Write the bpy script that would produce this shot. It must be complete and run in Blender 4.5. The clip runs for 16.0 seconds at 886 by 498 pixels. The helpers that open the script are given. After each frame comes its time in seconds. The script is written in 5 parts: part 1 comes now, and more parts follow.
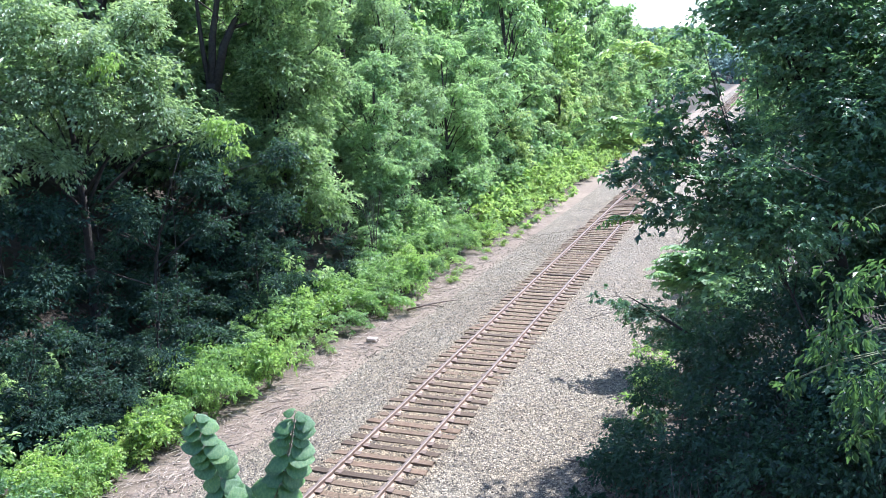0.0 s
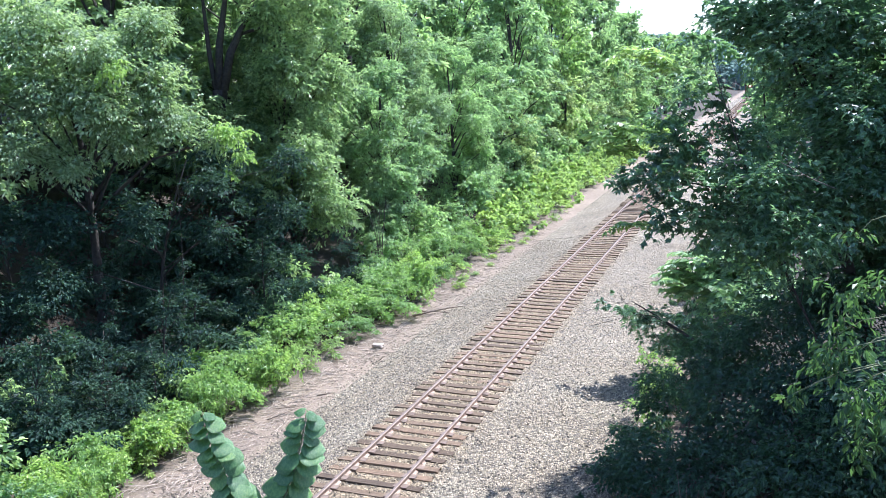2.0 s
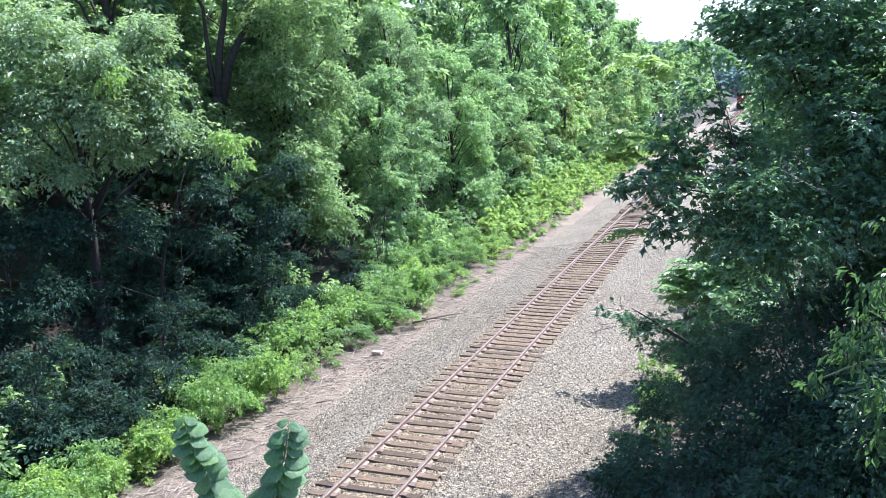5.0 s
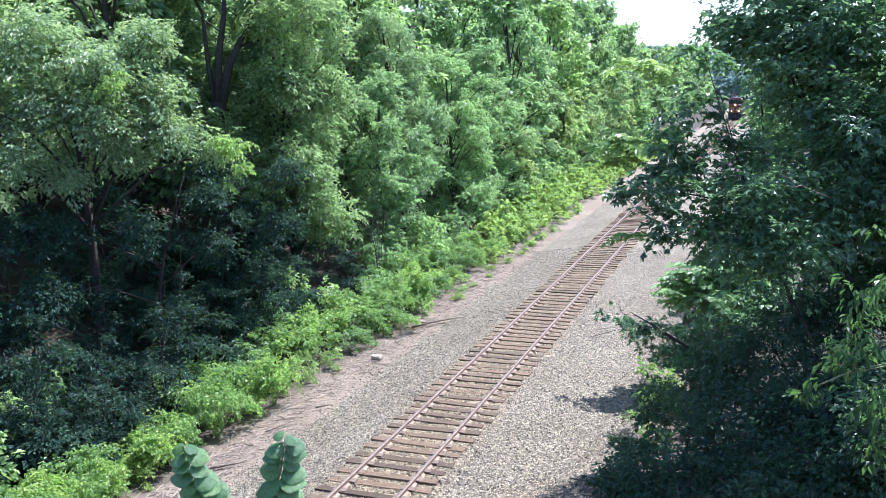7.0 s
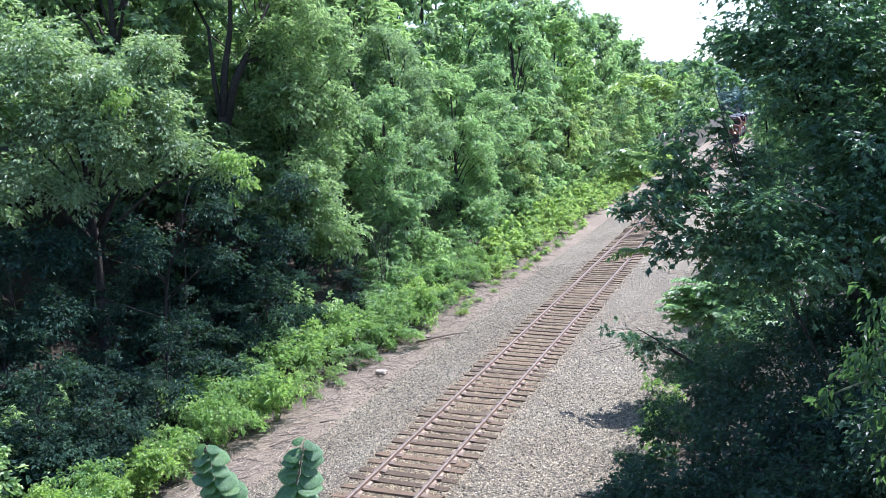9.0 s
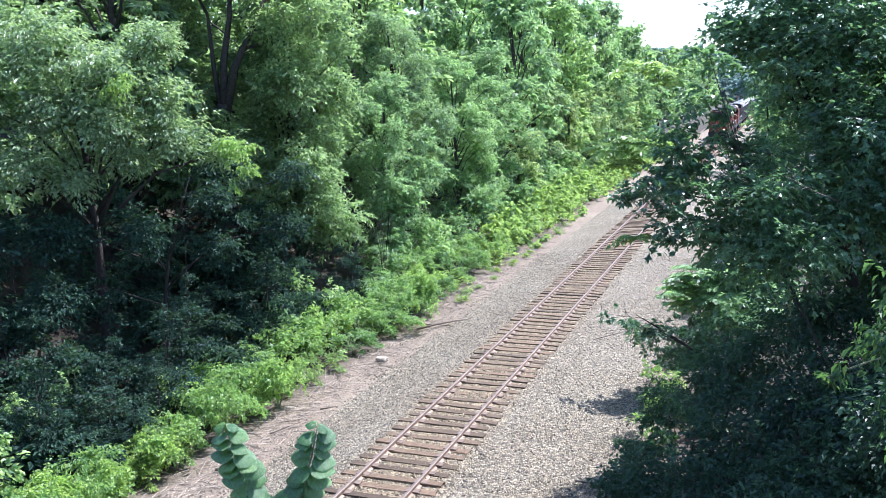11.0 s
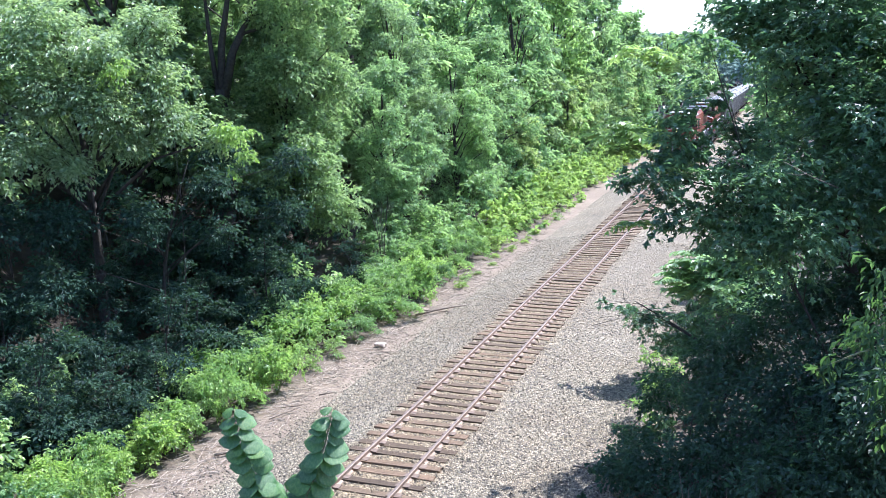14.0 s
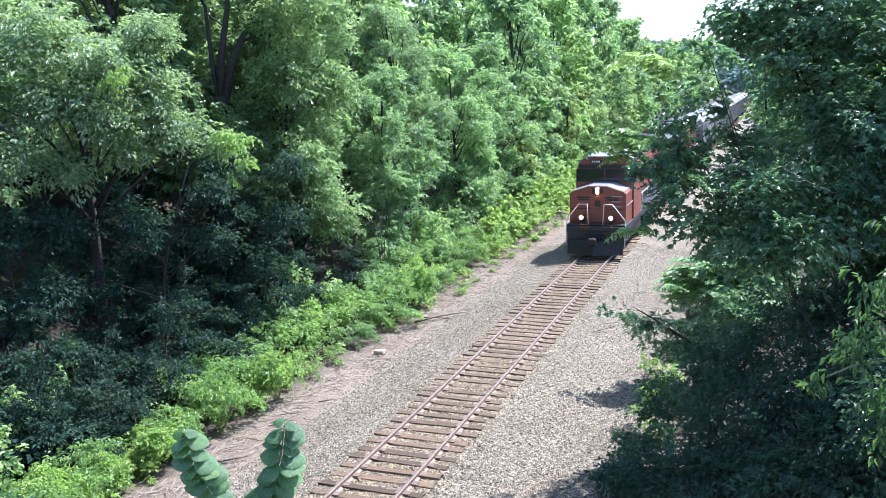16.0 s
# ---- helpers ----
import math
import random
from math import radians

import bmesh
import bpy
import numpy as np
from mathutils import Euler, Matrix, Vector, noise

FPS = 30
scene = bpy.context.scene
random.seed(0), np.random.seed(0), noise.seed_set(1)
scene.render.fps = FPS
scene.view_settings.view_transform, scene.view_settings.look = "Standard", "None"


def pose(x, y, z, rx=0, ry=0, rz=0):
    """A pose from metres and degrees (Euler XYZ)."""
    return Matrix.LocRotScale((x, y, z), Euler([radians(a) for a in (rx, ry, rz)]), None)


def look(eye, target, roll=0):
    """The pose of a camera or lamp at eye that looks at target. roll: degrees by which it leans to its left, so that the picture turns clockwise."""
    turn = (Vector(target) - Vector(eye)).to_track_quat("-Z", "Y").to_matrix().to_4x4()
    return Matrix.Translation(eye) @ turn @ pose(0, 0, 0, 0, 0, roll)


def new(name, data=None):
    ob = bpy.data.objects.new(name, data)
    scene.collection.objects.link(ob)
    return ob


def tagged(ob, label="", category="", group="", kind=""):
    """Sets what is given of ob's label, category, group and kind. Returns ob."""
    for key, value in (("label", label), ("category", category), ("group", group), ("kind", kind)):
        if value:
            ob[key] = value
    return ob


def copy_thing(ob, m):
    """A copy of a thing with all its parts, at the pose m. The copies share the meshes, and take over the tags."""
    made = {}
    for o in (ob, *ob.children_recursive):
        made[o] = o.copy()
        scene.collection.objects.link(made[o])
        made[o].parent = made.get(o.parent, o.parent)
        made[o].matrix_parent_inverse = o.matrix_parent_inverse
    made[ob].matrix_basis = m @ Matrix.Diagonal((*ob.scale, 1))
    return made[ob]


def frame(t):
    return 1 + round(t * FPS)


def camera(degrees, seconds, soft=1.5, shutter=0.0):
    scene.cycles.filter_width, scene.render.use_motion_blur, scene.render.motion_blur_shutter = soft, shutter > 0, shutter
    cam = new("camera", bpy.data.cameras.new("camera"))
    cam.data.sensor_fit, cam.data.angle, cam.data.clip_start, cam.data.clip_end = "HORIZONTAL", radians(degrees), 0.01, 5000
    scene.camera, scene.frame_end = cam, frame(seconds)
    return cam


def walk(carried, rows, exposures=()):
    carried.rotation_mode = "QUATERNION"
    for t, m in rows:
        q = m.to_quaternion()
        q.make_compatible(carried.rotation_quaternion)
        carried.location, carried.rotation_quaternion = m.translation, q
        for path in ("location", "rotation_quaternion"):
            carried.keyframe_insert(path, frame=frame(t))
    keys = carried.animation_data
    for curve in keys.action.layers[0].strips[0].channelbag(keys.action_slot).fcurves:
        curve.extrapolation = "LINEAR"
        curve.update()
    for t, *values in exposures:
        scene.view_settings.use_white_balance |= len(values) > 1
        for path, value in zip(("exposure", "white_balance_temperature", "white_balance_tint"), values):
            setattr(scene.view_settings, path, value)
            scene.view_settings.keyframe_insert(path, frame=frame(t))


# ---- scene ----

# ---------------------------------------------------------------- camera
EYE = Vector((8.34, 0.0, 8.995))
cam = camera(54.28, 16.0, soft=0.8)
# seconds, degrees down, degrees left of the track, roll
AIM = [
    (0, 11.945, 20.803, -1.92), (0.5, 11.821, 20.958, -1.91), (1, 12.259, 21.093, -1.98), (1.5, 11.790, 21.193, -1.95),
    (2, 11.519, 21.193, -1.93), (2.5, 11.506, 21.178, -1.93), (3, 11.432, 21.154, -1.97), (3.5, 11.339, 21.166, -1.97),
    (4, 11.128, 21.168, -1.93), (6.5, 10.980, 21.092, -2.0), (7, 10.779, 21.086, -1.99), (7.5, 10.779, 21.086, -1.99),
    (8, 10.198, 21.113, -2.00), (8.5, 10.076, 21.260, -2.01), (9, 9.783, 21.362, -1.97), (11.5, 10.833, 21.375, -1.98),
    (12, 10.939, 21.335, -1.96), (12.5, 11.055, 21.324, -1.97), (13, 11.226, 21.314, -1.98), (13.5, 11.450, 21.335, -1.96),
    (14, 11.557, 21.338, -1.97), (14.5, 11.557, 21.338, -1.97), (15, 11.057, 21.309, -1.98), (15.5, 11.115, 21.317, -2.01),
    (16, 11.112, 21.310, -1.98)]


def aim(down, left, roll):
    d, l = radians(down), radians(left)
    way = Vector((-math.sin(l) * math.cos(d), math.cos(l) * math.cos(d), -math.sin(d)))
    return look(EYE, EYE + way * 30, roll)


walk(cam, [(t, aim(d, l, r)) for t, d, l, r in AIM], [(s, e, 5600, 18) for s, e in ((0, 1.35), (4, 1.35), (6.5, 1.27), (7.5, 1.20), (8, 1.10), (9, 1.06), (11.5, 1.31), (16, 1.35))])

# ---------------------------------------------------------------- daylight
SUN = Vector((1.9, 2.5, 4.7)).normalized()
world = bpy.data.worlds.new("sky")
scene.world = world
world.use_nodes = True
sky = world.node_tree.nodes.new("ShaderNodeTexSky")
sky.sky_type, sky.sun_disc = "NISHITA", False
sky.sun_elevation = math.asin(SUN.z)
sky.sun_rotation = math.atan2(SUN.x, SUN.y)
sky.dust_density, sky.air_density = 0.6, 1.0
world.node_tree.links.new(sky.outputs[0], world.node_tree.nodes["Background"].inputs[0])
world.node_tree.nodes["Background"].inputs[1].default_value = 0.15
sun = new("sun", bpy.data.lights.new("sun", "SUN"))
sun.data.energy, sun.data.angle, sun.data.color = 5.0, radians(0.53), (1.0, 0.97, 0.91)
sun.matrix_world = look((0, 0, 60), Vector((0, 0, 60)) - SUN)


# ---------------------------------------------------------------- materials
class Nodes:
    """A node material under construction."""

    def __init__(self, name, rough=0.7, metal=0.0):
        self.mat = bpy.data.materials.new(name)
        self.mat.use_nodes = True
        self.tree = self.mat.node_tree
        self.out = self.tree.nodes["Material Output"]
        self.bsdf = self.tree.nodes["Principled BSDF"]
        self.bsdf.inputs["Roughness"].default_value = rough
        self.bsdf.inputs["Metallic"].default_value = metal

    def add(self, kind, **values):
        n = self.tree.nodes.new(kind)
        for key, value in values.items():
            n.inputs[key.replace("_", " ")].default_value = value
        return n

    def link(self, a, b):
        self.tree.links.new(a, b)

    def coords(self):
        return self.add("ShaderNodeTexCoord").outputs["Object"]

    def noise(self, scale, detail=4.0, rough=0.6, at=None):
        n = self.add("ShaderNodeTexNoise", Scale=scale, Detail=detail, Roughness=rough)
        self.link(at or self.coords(), n.inputs["Vector"])
        return n.outputs["Fac"]

    def ramp(self, fac, *stops):
        n = self.add("ShaderNodeValToRGB")
        e = n.color_ramp.elements
        while len(e) < len(stops):
            e.new(0.5)
        for k, (at, colour) in zip(e, stops):
            k.position, k.color = at, (*colour, 1)
        self.link(fac, n.inputs[0])
        return n.outputs[0]

    def mix(self, fac, a, b, how="MIX"):
        n = self.add("ShaderNodeMix")
        n.data_type, n.blend_type = "RGBA", how
        for value, socket in ((fac, n.inputs[0]), (a, n.inputs[6]), (b, n.inputs[7])):
            if isinstance(value, (int, float)):
                socket.default_value = value
            elif isinstance(value, tuple):
                socket.default_value = (*value, 1)
            else:
                self.link(value, socket)
        return n.outputs[2]

    def colour(self, value):
        self.link(value, self.bsdf.inputs["Base Color"])
        return self

    def bump(self, height, strength=0.5, distance=0.02):
        n = self.add("ShaderNodeBump", Strength=strength, Distance=distance)
        self.link(height, n.inputs["Height"])
        self.link(n.outputs[0], self.bsdf.inputs["Normal"])
        return self


def leaf_material(name, dark, mid, light, glow, through_share=0.48, rough=0.45, patch=0.5, gloss=0.9, veins=0.0):
    """Leaves: gloss on top, light let through from behind, colour varied leaf by leaf and clump by clump."""
    m = Nodes(name, rough)
    rnd = m.add("ShaderNodeNewGeometry").outputs["Random Per Island"]
    clump = m.noise(patch, 3.0)
    both = m.add("ShaderNodeMath")
    both.operation = "MULTIPLY_ADD"
    m.link(rnd, both.inputs[0])
    both.inputs[1].default_value = 0.70
    m.link(clump, both.inputs[2])
    base = m.ramp(both.outputs[0], (0.56, dark), (0.82, mid), (1.0, light))
    own = m.add("ShaderNodeObjectInfo").outputs["Random"]
    base = m.mix(1.0, base, m.ramp(own, (0.0, (0.68, 0.74, 0.86)), (0.5, (1, 1, 1)), (1.0, (1.28, 1.16, 0.84))), "MULTIPLY")
    m.colour(base)
    m.bsdf.inputs["Specular IOR Level"].default_value = gloss
    if veins:
        m.bump(m.noise(veins, 3.0), 0.5, 0.004)
    tr = m.add("ShaderNodeBsdfTranslucent")
    m.link(m.mix(0.6, base, glow), tr.inputs[0])
    mixer = m.add("ShaderNodeMixShader")
    mixer.inputs[0].default_value = through_share
    m.link(m.bsdf.outputs[0], mixer.inputs[1])
    m.link(tr.outputs[0], mixer.inputs[2])
    m.link(mixer.outputs[0], m.out.inputs[0])
    return m.mat


LEAF_FOREST = leaf_material("forest leaves", (0.038, 0.078, 0.052), (0.106, 0.190, 0.108), (0.272, 0.384, 0.200), (0.52, 0.76, 0.25), through_share=0.47, gloss=0.65, rough=0.42)
LEAF_LIGHT = leaf_material("light green leaves", (0.054, 0.112, 0.071), (0.143, 0.255, 0.123), (0.327, 0.471, 0.206), (0.588, 0.880, 0.282), through_share=0.46, gloss=0.6)
LEAF_GREY = leaf_material("grey-green leaves", (0.048, 0.092, 0.060), (0.166, 0.250, 0.136), (0.425, 0.510, 0.285), (0.60, 0.84, 0.24), through_share=0.44, rough=0.40, gloss=0.6)
LEAF_SHRUB = leaf_material("shrub leaves", (0.050, 0.106, 0.046), (0.143, 0.255, 0.085), (0.295, 0.431, 0.138), (0.59, 0.90, 0.18), through_share=0.46, patch=0.8, gloss=0.6)
LEAF_DEEP = leaf_material("deep green shrub leaves", (0.036, 0.086, 0.042), (0.098, 0.200, 0.078), (0.225, 0.355, 0.135), (0.48, 0.78, 0.18), through_share=0.42, patch=0.8, gloss=0.6)
# Base colour lowered to stand in for the shade on the bank.
LEAF_DARK = leaf_material("bank leaves darkened for shade", (0.015, 0.037, 0.031), (0.026, 0.064, 0.044), (0.054, 0.112, 0.064), (0.18, 0.40, 0.12), through_share=0.28, rough=0.48, gloss=0.4)
LEAF_MAPLE = leaf_material("maple leaves", (0.026, 0.062, 0.052), (0.054, 0.120, 0.084), (0.116, 0.212, 0.124), (0.36, 0.66, 0.20), through_share=0.35, rough=0.38, gloss=0.6)
# Understorey leaf colour carries the shade under the trees.
LEAF_SHADE = leaf_material("understorey leaves darkened for shade", (0.013, 0.028, 0.028), (0.021, 0.050, 0.042), (0.044, 0.090, 0.061), (0.168, 0.340, 0.115), through_share=0.18, rough=0.55, gloss=0.15)
LEAF_VERGE = leaf_material("yellow-green verge leaves", (0.105, 0.190, 0.072), (0.200, 0.315, 0.102), (0.315, 0.425, 0.143), (0.630, 0.880, 0.205), through_share=0.46, patch=0.8, gloss=0.6)
LEAF_NEAR = leaf_material("near branch leaves", (0.017, 0.046, 0.023), (0.032, 0.078, 0.033), (0.062, 0.128, 0.047), (0.19, 0.38, 0.08), through_share=0.36, rough=0.45, patch=3.0, gloss=0.4)
LEAF_BROAD = leaf_material("broad opposite leaves", (0.034, 0.105, 0.030), (0.066, 0.160, 0.046), (0.125, 0.235, 0.070), (0.26, 0.50, 0.09), through_share=0.24, rough=0.32, patch=9.0, gloss=0.65, veins=60.0)
# Pale blue-green base colour paints distance haze onto the ridge.
LEAF_FAR = leaf_material("far ridge leaves with haze in the colour", (0.150, 0.225, 0.215), (0.185, 0.270, 0.250), (0.220, 0.310, 0.285), (0.30, 0.44, 0.36), through_share=0.35, rough=0.9, patch=0.05, gloss=0.0)

m = Nodes("bark", 0.9)
n = m.noise(9.0, 6.0)
m.colour(m.ramp(n, (0.3, (0.020, 0.017, 0.014)), (0.7, (0.062, 0.052, 0.043)))).bump(n, 0.9, 0.03)
BARK = m.mat
m = Nodes("green stem", 0.6)
m.colour(m.ramp(m.noise(14.0), (0.3, (0.13, 0.16, 0.07)), (0.7, (0.22, 0.22, 0.11))))
STEM = m.mat
m = Nodes("dead wood", 0.9)
n = m.noise(18.0, 5.0)
m.colour(m.ramp(n, (0.3, (0.19, 0.150, 0.112)), (0.7, (0.50, 0.42, 0.325)))).bump(n, 0.6, 0.01)
DEAD = m.mat
m = Nodes("weathered branch", 0.9)
n = m.noise(16.0, 5.0)
m.colour(m.ramp(n, (0.3, (0.075, 0.058, 0.044)), (0.7, (0.24, 0.19, 0.145)))).bump(n, 0.6, 0.01)
DRIFT = m.mat

# ground: litter and soil under the trees, ballast by the track, a strip of dead stalks between
m = Nodes("ground", 0.95)
at = m.coords()
split = m.add("ShaderNodeSeparateXYZ")
m.link(at, split.inputs[0])
wob = m.noise(0.9, 5.0, 0.7, at)
edge = m.add("ShaderNodeMath")
edge.operation = "ABSOLUTE"
m.link(split.outputs[0], edge.inputs[0])
far = m.add("ShaderNodeMath")
far.operation = "MULTIPLY_ADD"
m.link(wob, far.inputs[0])
far.inputs[1].default_value = 1.6
m.link(edge.outputs[0], far.inputs[2])
soil = m.ramp(m.noise(2.2, 8.0, 0.7, at), (0.3, (0.026, 0.021, 0.014)), (0.6, (0.060, 0.048, 0.033)), (0.8, (0.045, 0.056, 0.024)))
straw = m.ramp(m.noise(7.0, 8.0, 0.75, at), (0.3, (0.14, 0.104, 0.072)), (0.55, (0.27, 0.212, 0.152)), (0.75, (0.40, 0.328, 0.242)))
bare = m.ramp(m.noise(9.0, 6.0, 0.7, at), (0.3, (0.115, 0.084, 0.058)), (0.7, (0.265, 0.208, 0.150)))
straw = m.mix(m.ramp(m.noise(0.28, 3.0, 0.6, at), (0.42, (0, 0, 0)), (0.58, (0.85, 0.85, 0.85))), straw, bare)
zone = m.add("ShaderNodeMapRange", From_Min=5.9, From_Max=7.4)
m.link(far.outputs[0], zone.inputs[0])
m.colour(m.mix(zone.outputs[0], straw, soil)).bump(m.noise(11.0, 8.0, 0.75, at), 0.8, 0.06)
GROUND = m.mat

def ballast_material(name, per_island):
    m = Nodes(name, 0.88)
    at = m.coords()
    if per_island:
        r = m.add("ShaderNodeNewGeometry").outputs["Random Per Island"]
        h = m.noise(30.0, 3.0, 0.6, at)
    else:
        v = m.add("ShaderNodeTexVoronoi", Scale=21.0)
        m.link(at, v.inputs["Vector"])
        grey = m.add("ShaderNodeSeparateColor")
        m.link(v.outputs["Color"], grey.inputs[0])
        r, h = grey.outputs[0], v.outputs["Distance"]
        gap = m.add("ShaderNodeTexVoronoi", Scale=21.0)
        gap.feature = "DISTANCE_TO_EDGE"
        m.link(at, gap.inputs["Vector"])
    stone = m.ramp(r, (0.0, (0.056, 0.050, 0.041)), (0.22, (0.155, 0.137, 0.100)), (0.55, (0.290, 0.252, 0.177)), (0.88, (0.405, 0.350, 0.242)), (1.0, (0.57, 0.50, 0.355)))
    stain = m.ramp(m.noise(0.35, 5.0, 0.65, at), (0.35, (0.82, 0.78, 0.74)), (0.65, (1, 1, 1)))
    if not per_island:
        stone = m.mix(1.0, stone, m.ramp(gap.outputs["Distance"], (0.03, (0.30, 0.27, 0.25)), (0.16, (1, 1, 1))), "MULTIPLY")
    split = m.add("ShaderNodeSeparateXYZ")
    m.link(at, split.inputs[0])
    mid = m.add("ShaderNodeMath")
    mid.operation = "ABSOLUTE"
    m.link(split.outputs[0], mid.inputs[0])
    worn = m.add("ShaderNodeMath")
    worn.operation = "MULTIPLY_ADD"
    m.link(m.noise(3.0, 5.0, 0.7, at), worn.inputs[0])
    worn.inputs[1].default_value = 0.9
    m.link(mid.outputs[0], worn.inputs[2])
    rusty = m.ramp(worn.outputs[0], (0.75, (0.92, 0.83, 0.70)), (1.0, (0.94, 0.86, 0.75)))
    zone = m.add("ShaderNodeMapRange", From_Min=1.5, From_Max=2.1)
    m.link(worn.outputs[0], zone.inputs[0])
    stain = m.mix(zone.outputs[0], rusty, stain)
    m.colour(m.mix(1.0, stone, stain, "MULTIPLY")).bump(h, 0.9, -0.03 if not per_island else 0.01)
    return m.mat


BALLAST = ballast_material("ballast bed", False)
STONE = ballast_material("ballast stones", True)

m = Nodes("weathered tie", 0.9)
at = m.coords()
stretch = m.add("ShaderNodeMapping")
stretch.inputs["Scale"].default_value = (1.2, 16, 16)
m.link(at, stretch.inputs[0])
grain = m.noise(3.0, 6.0, 0.7, stretch.outputs[0])
own = m.add("ShaderNodeObjectInfo").outputs["Random"]
wood = m.ramp(grain, (0.25, (0.040, 0.030, 0.019)), (0.5, (0.136, 0.102, 0.064)), (0.8, (0.29, 0.228, 0.155)))
tone = m.ramp(own, (0.0, (0.5, 0.45, 0.42)), (0.35, (0.9, 0.82, 0.76)), (1.0, (1.15, 1.0, 0.92)))
m.colour(m.mix(1.0, wood, tone, "MULTIPLY")).bump(grain, 0.8, 0.02)
TIE = m.mat
m = Nodes("rusty rail side", 0.75, 0.3)
n = m.noise(8.0, 6.0)
m.colour(m.ramp(n, (0.3, (0.24, 0.170, 0.125)), (0.7, (0.45, 0.345, 0.265)))).bump(n, 0.3, 0.004)
RUST = m.mat
m = Nodes("rusty tie plate", 0.85, 0.2)
m.colour(m.ramp(m.noise(8.0, 6.0), (0.3, (0.11, 0.080, 0.060)), (0.7, (0.23, 0.172, 0.130))))
PLATE = m.mat
m = Nodes("polished rail head", 0.6, 0.2)
m.colour(m.ramp(m.noise(5.0, 3.0), (0.3, (0.115, 0.090, 0.072)), (0.7, (0.20, 0.160, 0.128))))
RAILTOP = m.mat


# ---------------------------------------------------------------- mesh helpers
def mesh_object(name, bm, material, parent=None):
    me = bpy.data.meshes.new(name)
    bm.to_mesh(me)
    bm.free()
    for mat in material if isinstance(material, (list, tuple)) else (material,):
        me.materials.append(mat)
    ob = new(name, me)
    ob.parent = parent
    return ob


def part(name, bm, material, parent, label=""):
    return tagged(mesh_object(name, bm, material, parent), label)


def arrays_object(name, verts, faces, material, parent=None, smooth=False):
    """An object from numpy arrays of corners and of triangles."""
    me = bpy.data.meshes.new(name)
    nf, k = faces.shape
    me.vertices.add(len(verts))
    me.vertices.foreach_set("co", verts.astype(np.float32).ravel())
    me.loops.add(nf * k)
    me.loops.foreach_set("vertex_index", faces.astype(np.int32).ravel())
    me.polygons.add(nf)
    me.polygons.foreach_set("loop_start", np.arange(0, nf * k, k, dtype=np.int32))
    me.polygons.foreach_set("use_smooth", np.full(nf, smooth))
    me.update(calc_edges=True)
    me.materials.append(material)
    ob = new(name, me)
    ob.parent = parent
    return ob


def box(bm, x0, x1, y0, y1, z0, z1, bevel=0.0, segments=1):
    made = bmesh.ops.create_cube(bm, size=1.0)["verts"]
    bmesh.ops.scale(bm, vec=(x1 - x0, y1 - y0, z1 - z0), verts=made)
    bmesh.ops.translate(bm, vec=((x0 + x1) / 2, (y0 + y1) / 2, (z0 + z1) / 2), verts=made)
    if bevel:
        edges = list({e for v in made for e in v.link_edges})
        bmesh.ops.bevel(bm, geom=edges, offset=bevel, segments=segments, affect="EDGES", profile=0.5)


def tube(bm, points, radii, sides=7):
    """A tapered tube along points."""
    rings = []
    points = [Vector(p) for p in points]
    for i, p in enumerate(points):
        d = (points[min(i + 1, len(points) - 1)] - points[max(i - 1, 0)]).normalized()
        a = d.orthogonal().normalized()
        if rings:
            a = (last - d * last.dot(d)).normalized()
        last = a
        b = d.cross(a)
        r = radii[i] if isinstance(radii, (list, tuple)) else radii
        rings.append([bm.verts.new(p + r * (math.cos(k * math.tau / sides) * a + math.sin(k * math.tau / sides) * b)) for k in range(sides)])
    for q, w in zip(rings, rings[1:]):
        for k in range(sides):
            bm.faces.new((q[k], q[(k + 1) % sides], w[(k + 1) % sides], w[k])).smooth = True
    bm.faces.new(rings[0][::-1])
    bm.faces.new(rings[-1])


def unit(v):
    return v / np.maximum(np.linalg.norm(v, axis=-1, keepdims=True), 1e-9)


def leaf_arrays(at, axis, up, length, width, fold=0.25):
    """Folded leaves of two triangles: foot, two sides, tip."""
    axis = unit(axis)
    side = unit(np.cross(axis, up))
    top = np.cross(side, axis)
    l, w = length[:, None], width[:, None]
    mid = at + axis * l * 0.45
    v = np.stack([at, mid + side * w * 0.5 + top * w * fold, at + axis * l - top * l * 0.12, mid - side * w * 0.5 + top * w * fold], 1)
    k = np.arange(len(at), dtype=np.int64)[:, None] * 4
    f = np.concatenate([k + np.array([[0, 1, 2]]), k + np.array([[0, 2, 3]])])
    return v.reshape(-1, 3), f


def lobed_arrays(at, axis, up, length, width, fold=0.10):
    """Three-lobed maple leaves of four triangles: foot, side lobes, notches, tip."""
    axis = unit(axis)
    side = unit(np.cross(axis, up))
    top = np.cross(side, axis)
    l, w = length[:, None], width[:, None]
    def at_(across, along, lift):
        return at + side * w * across + axis * l * along + top * w * lift
    v = np.stack([at_(0, 0, 0), at_(0.5, 0.42, fold - 0.1), at_(0.17, 0.56, fold), at_(0, 1.0, -0.14), at_(-0.17, 0.56, fold), at_(-0.5, 0.42, fold - 0.1)], 1)
    k = np.arange(len(at), dtype=np.int64)[:, None] * 6
    f = np.concatenate([k + np.array([t]) for t in ((0, 1, 2), (0, 2, 3), (0, 3, 4), (0, 4, 5))])
    return v.reshape(-1, 3), f


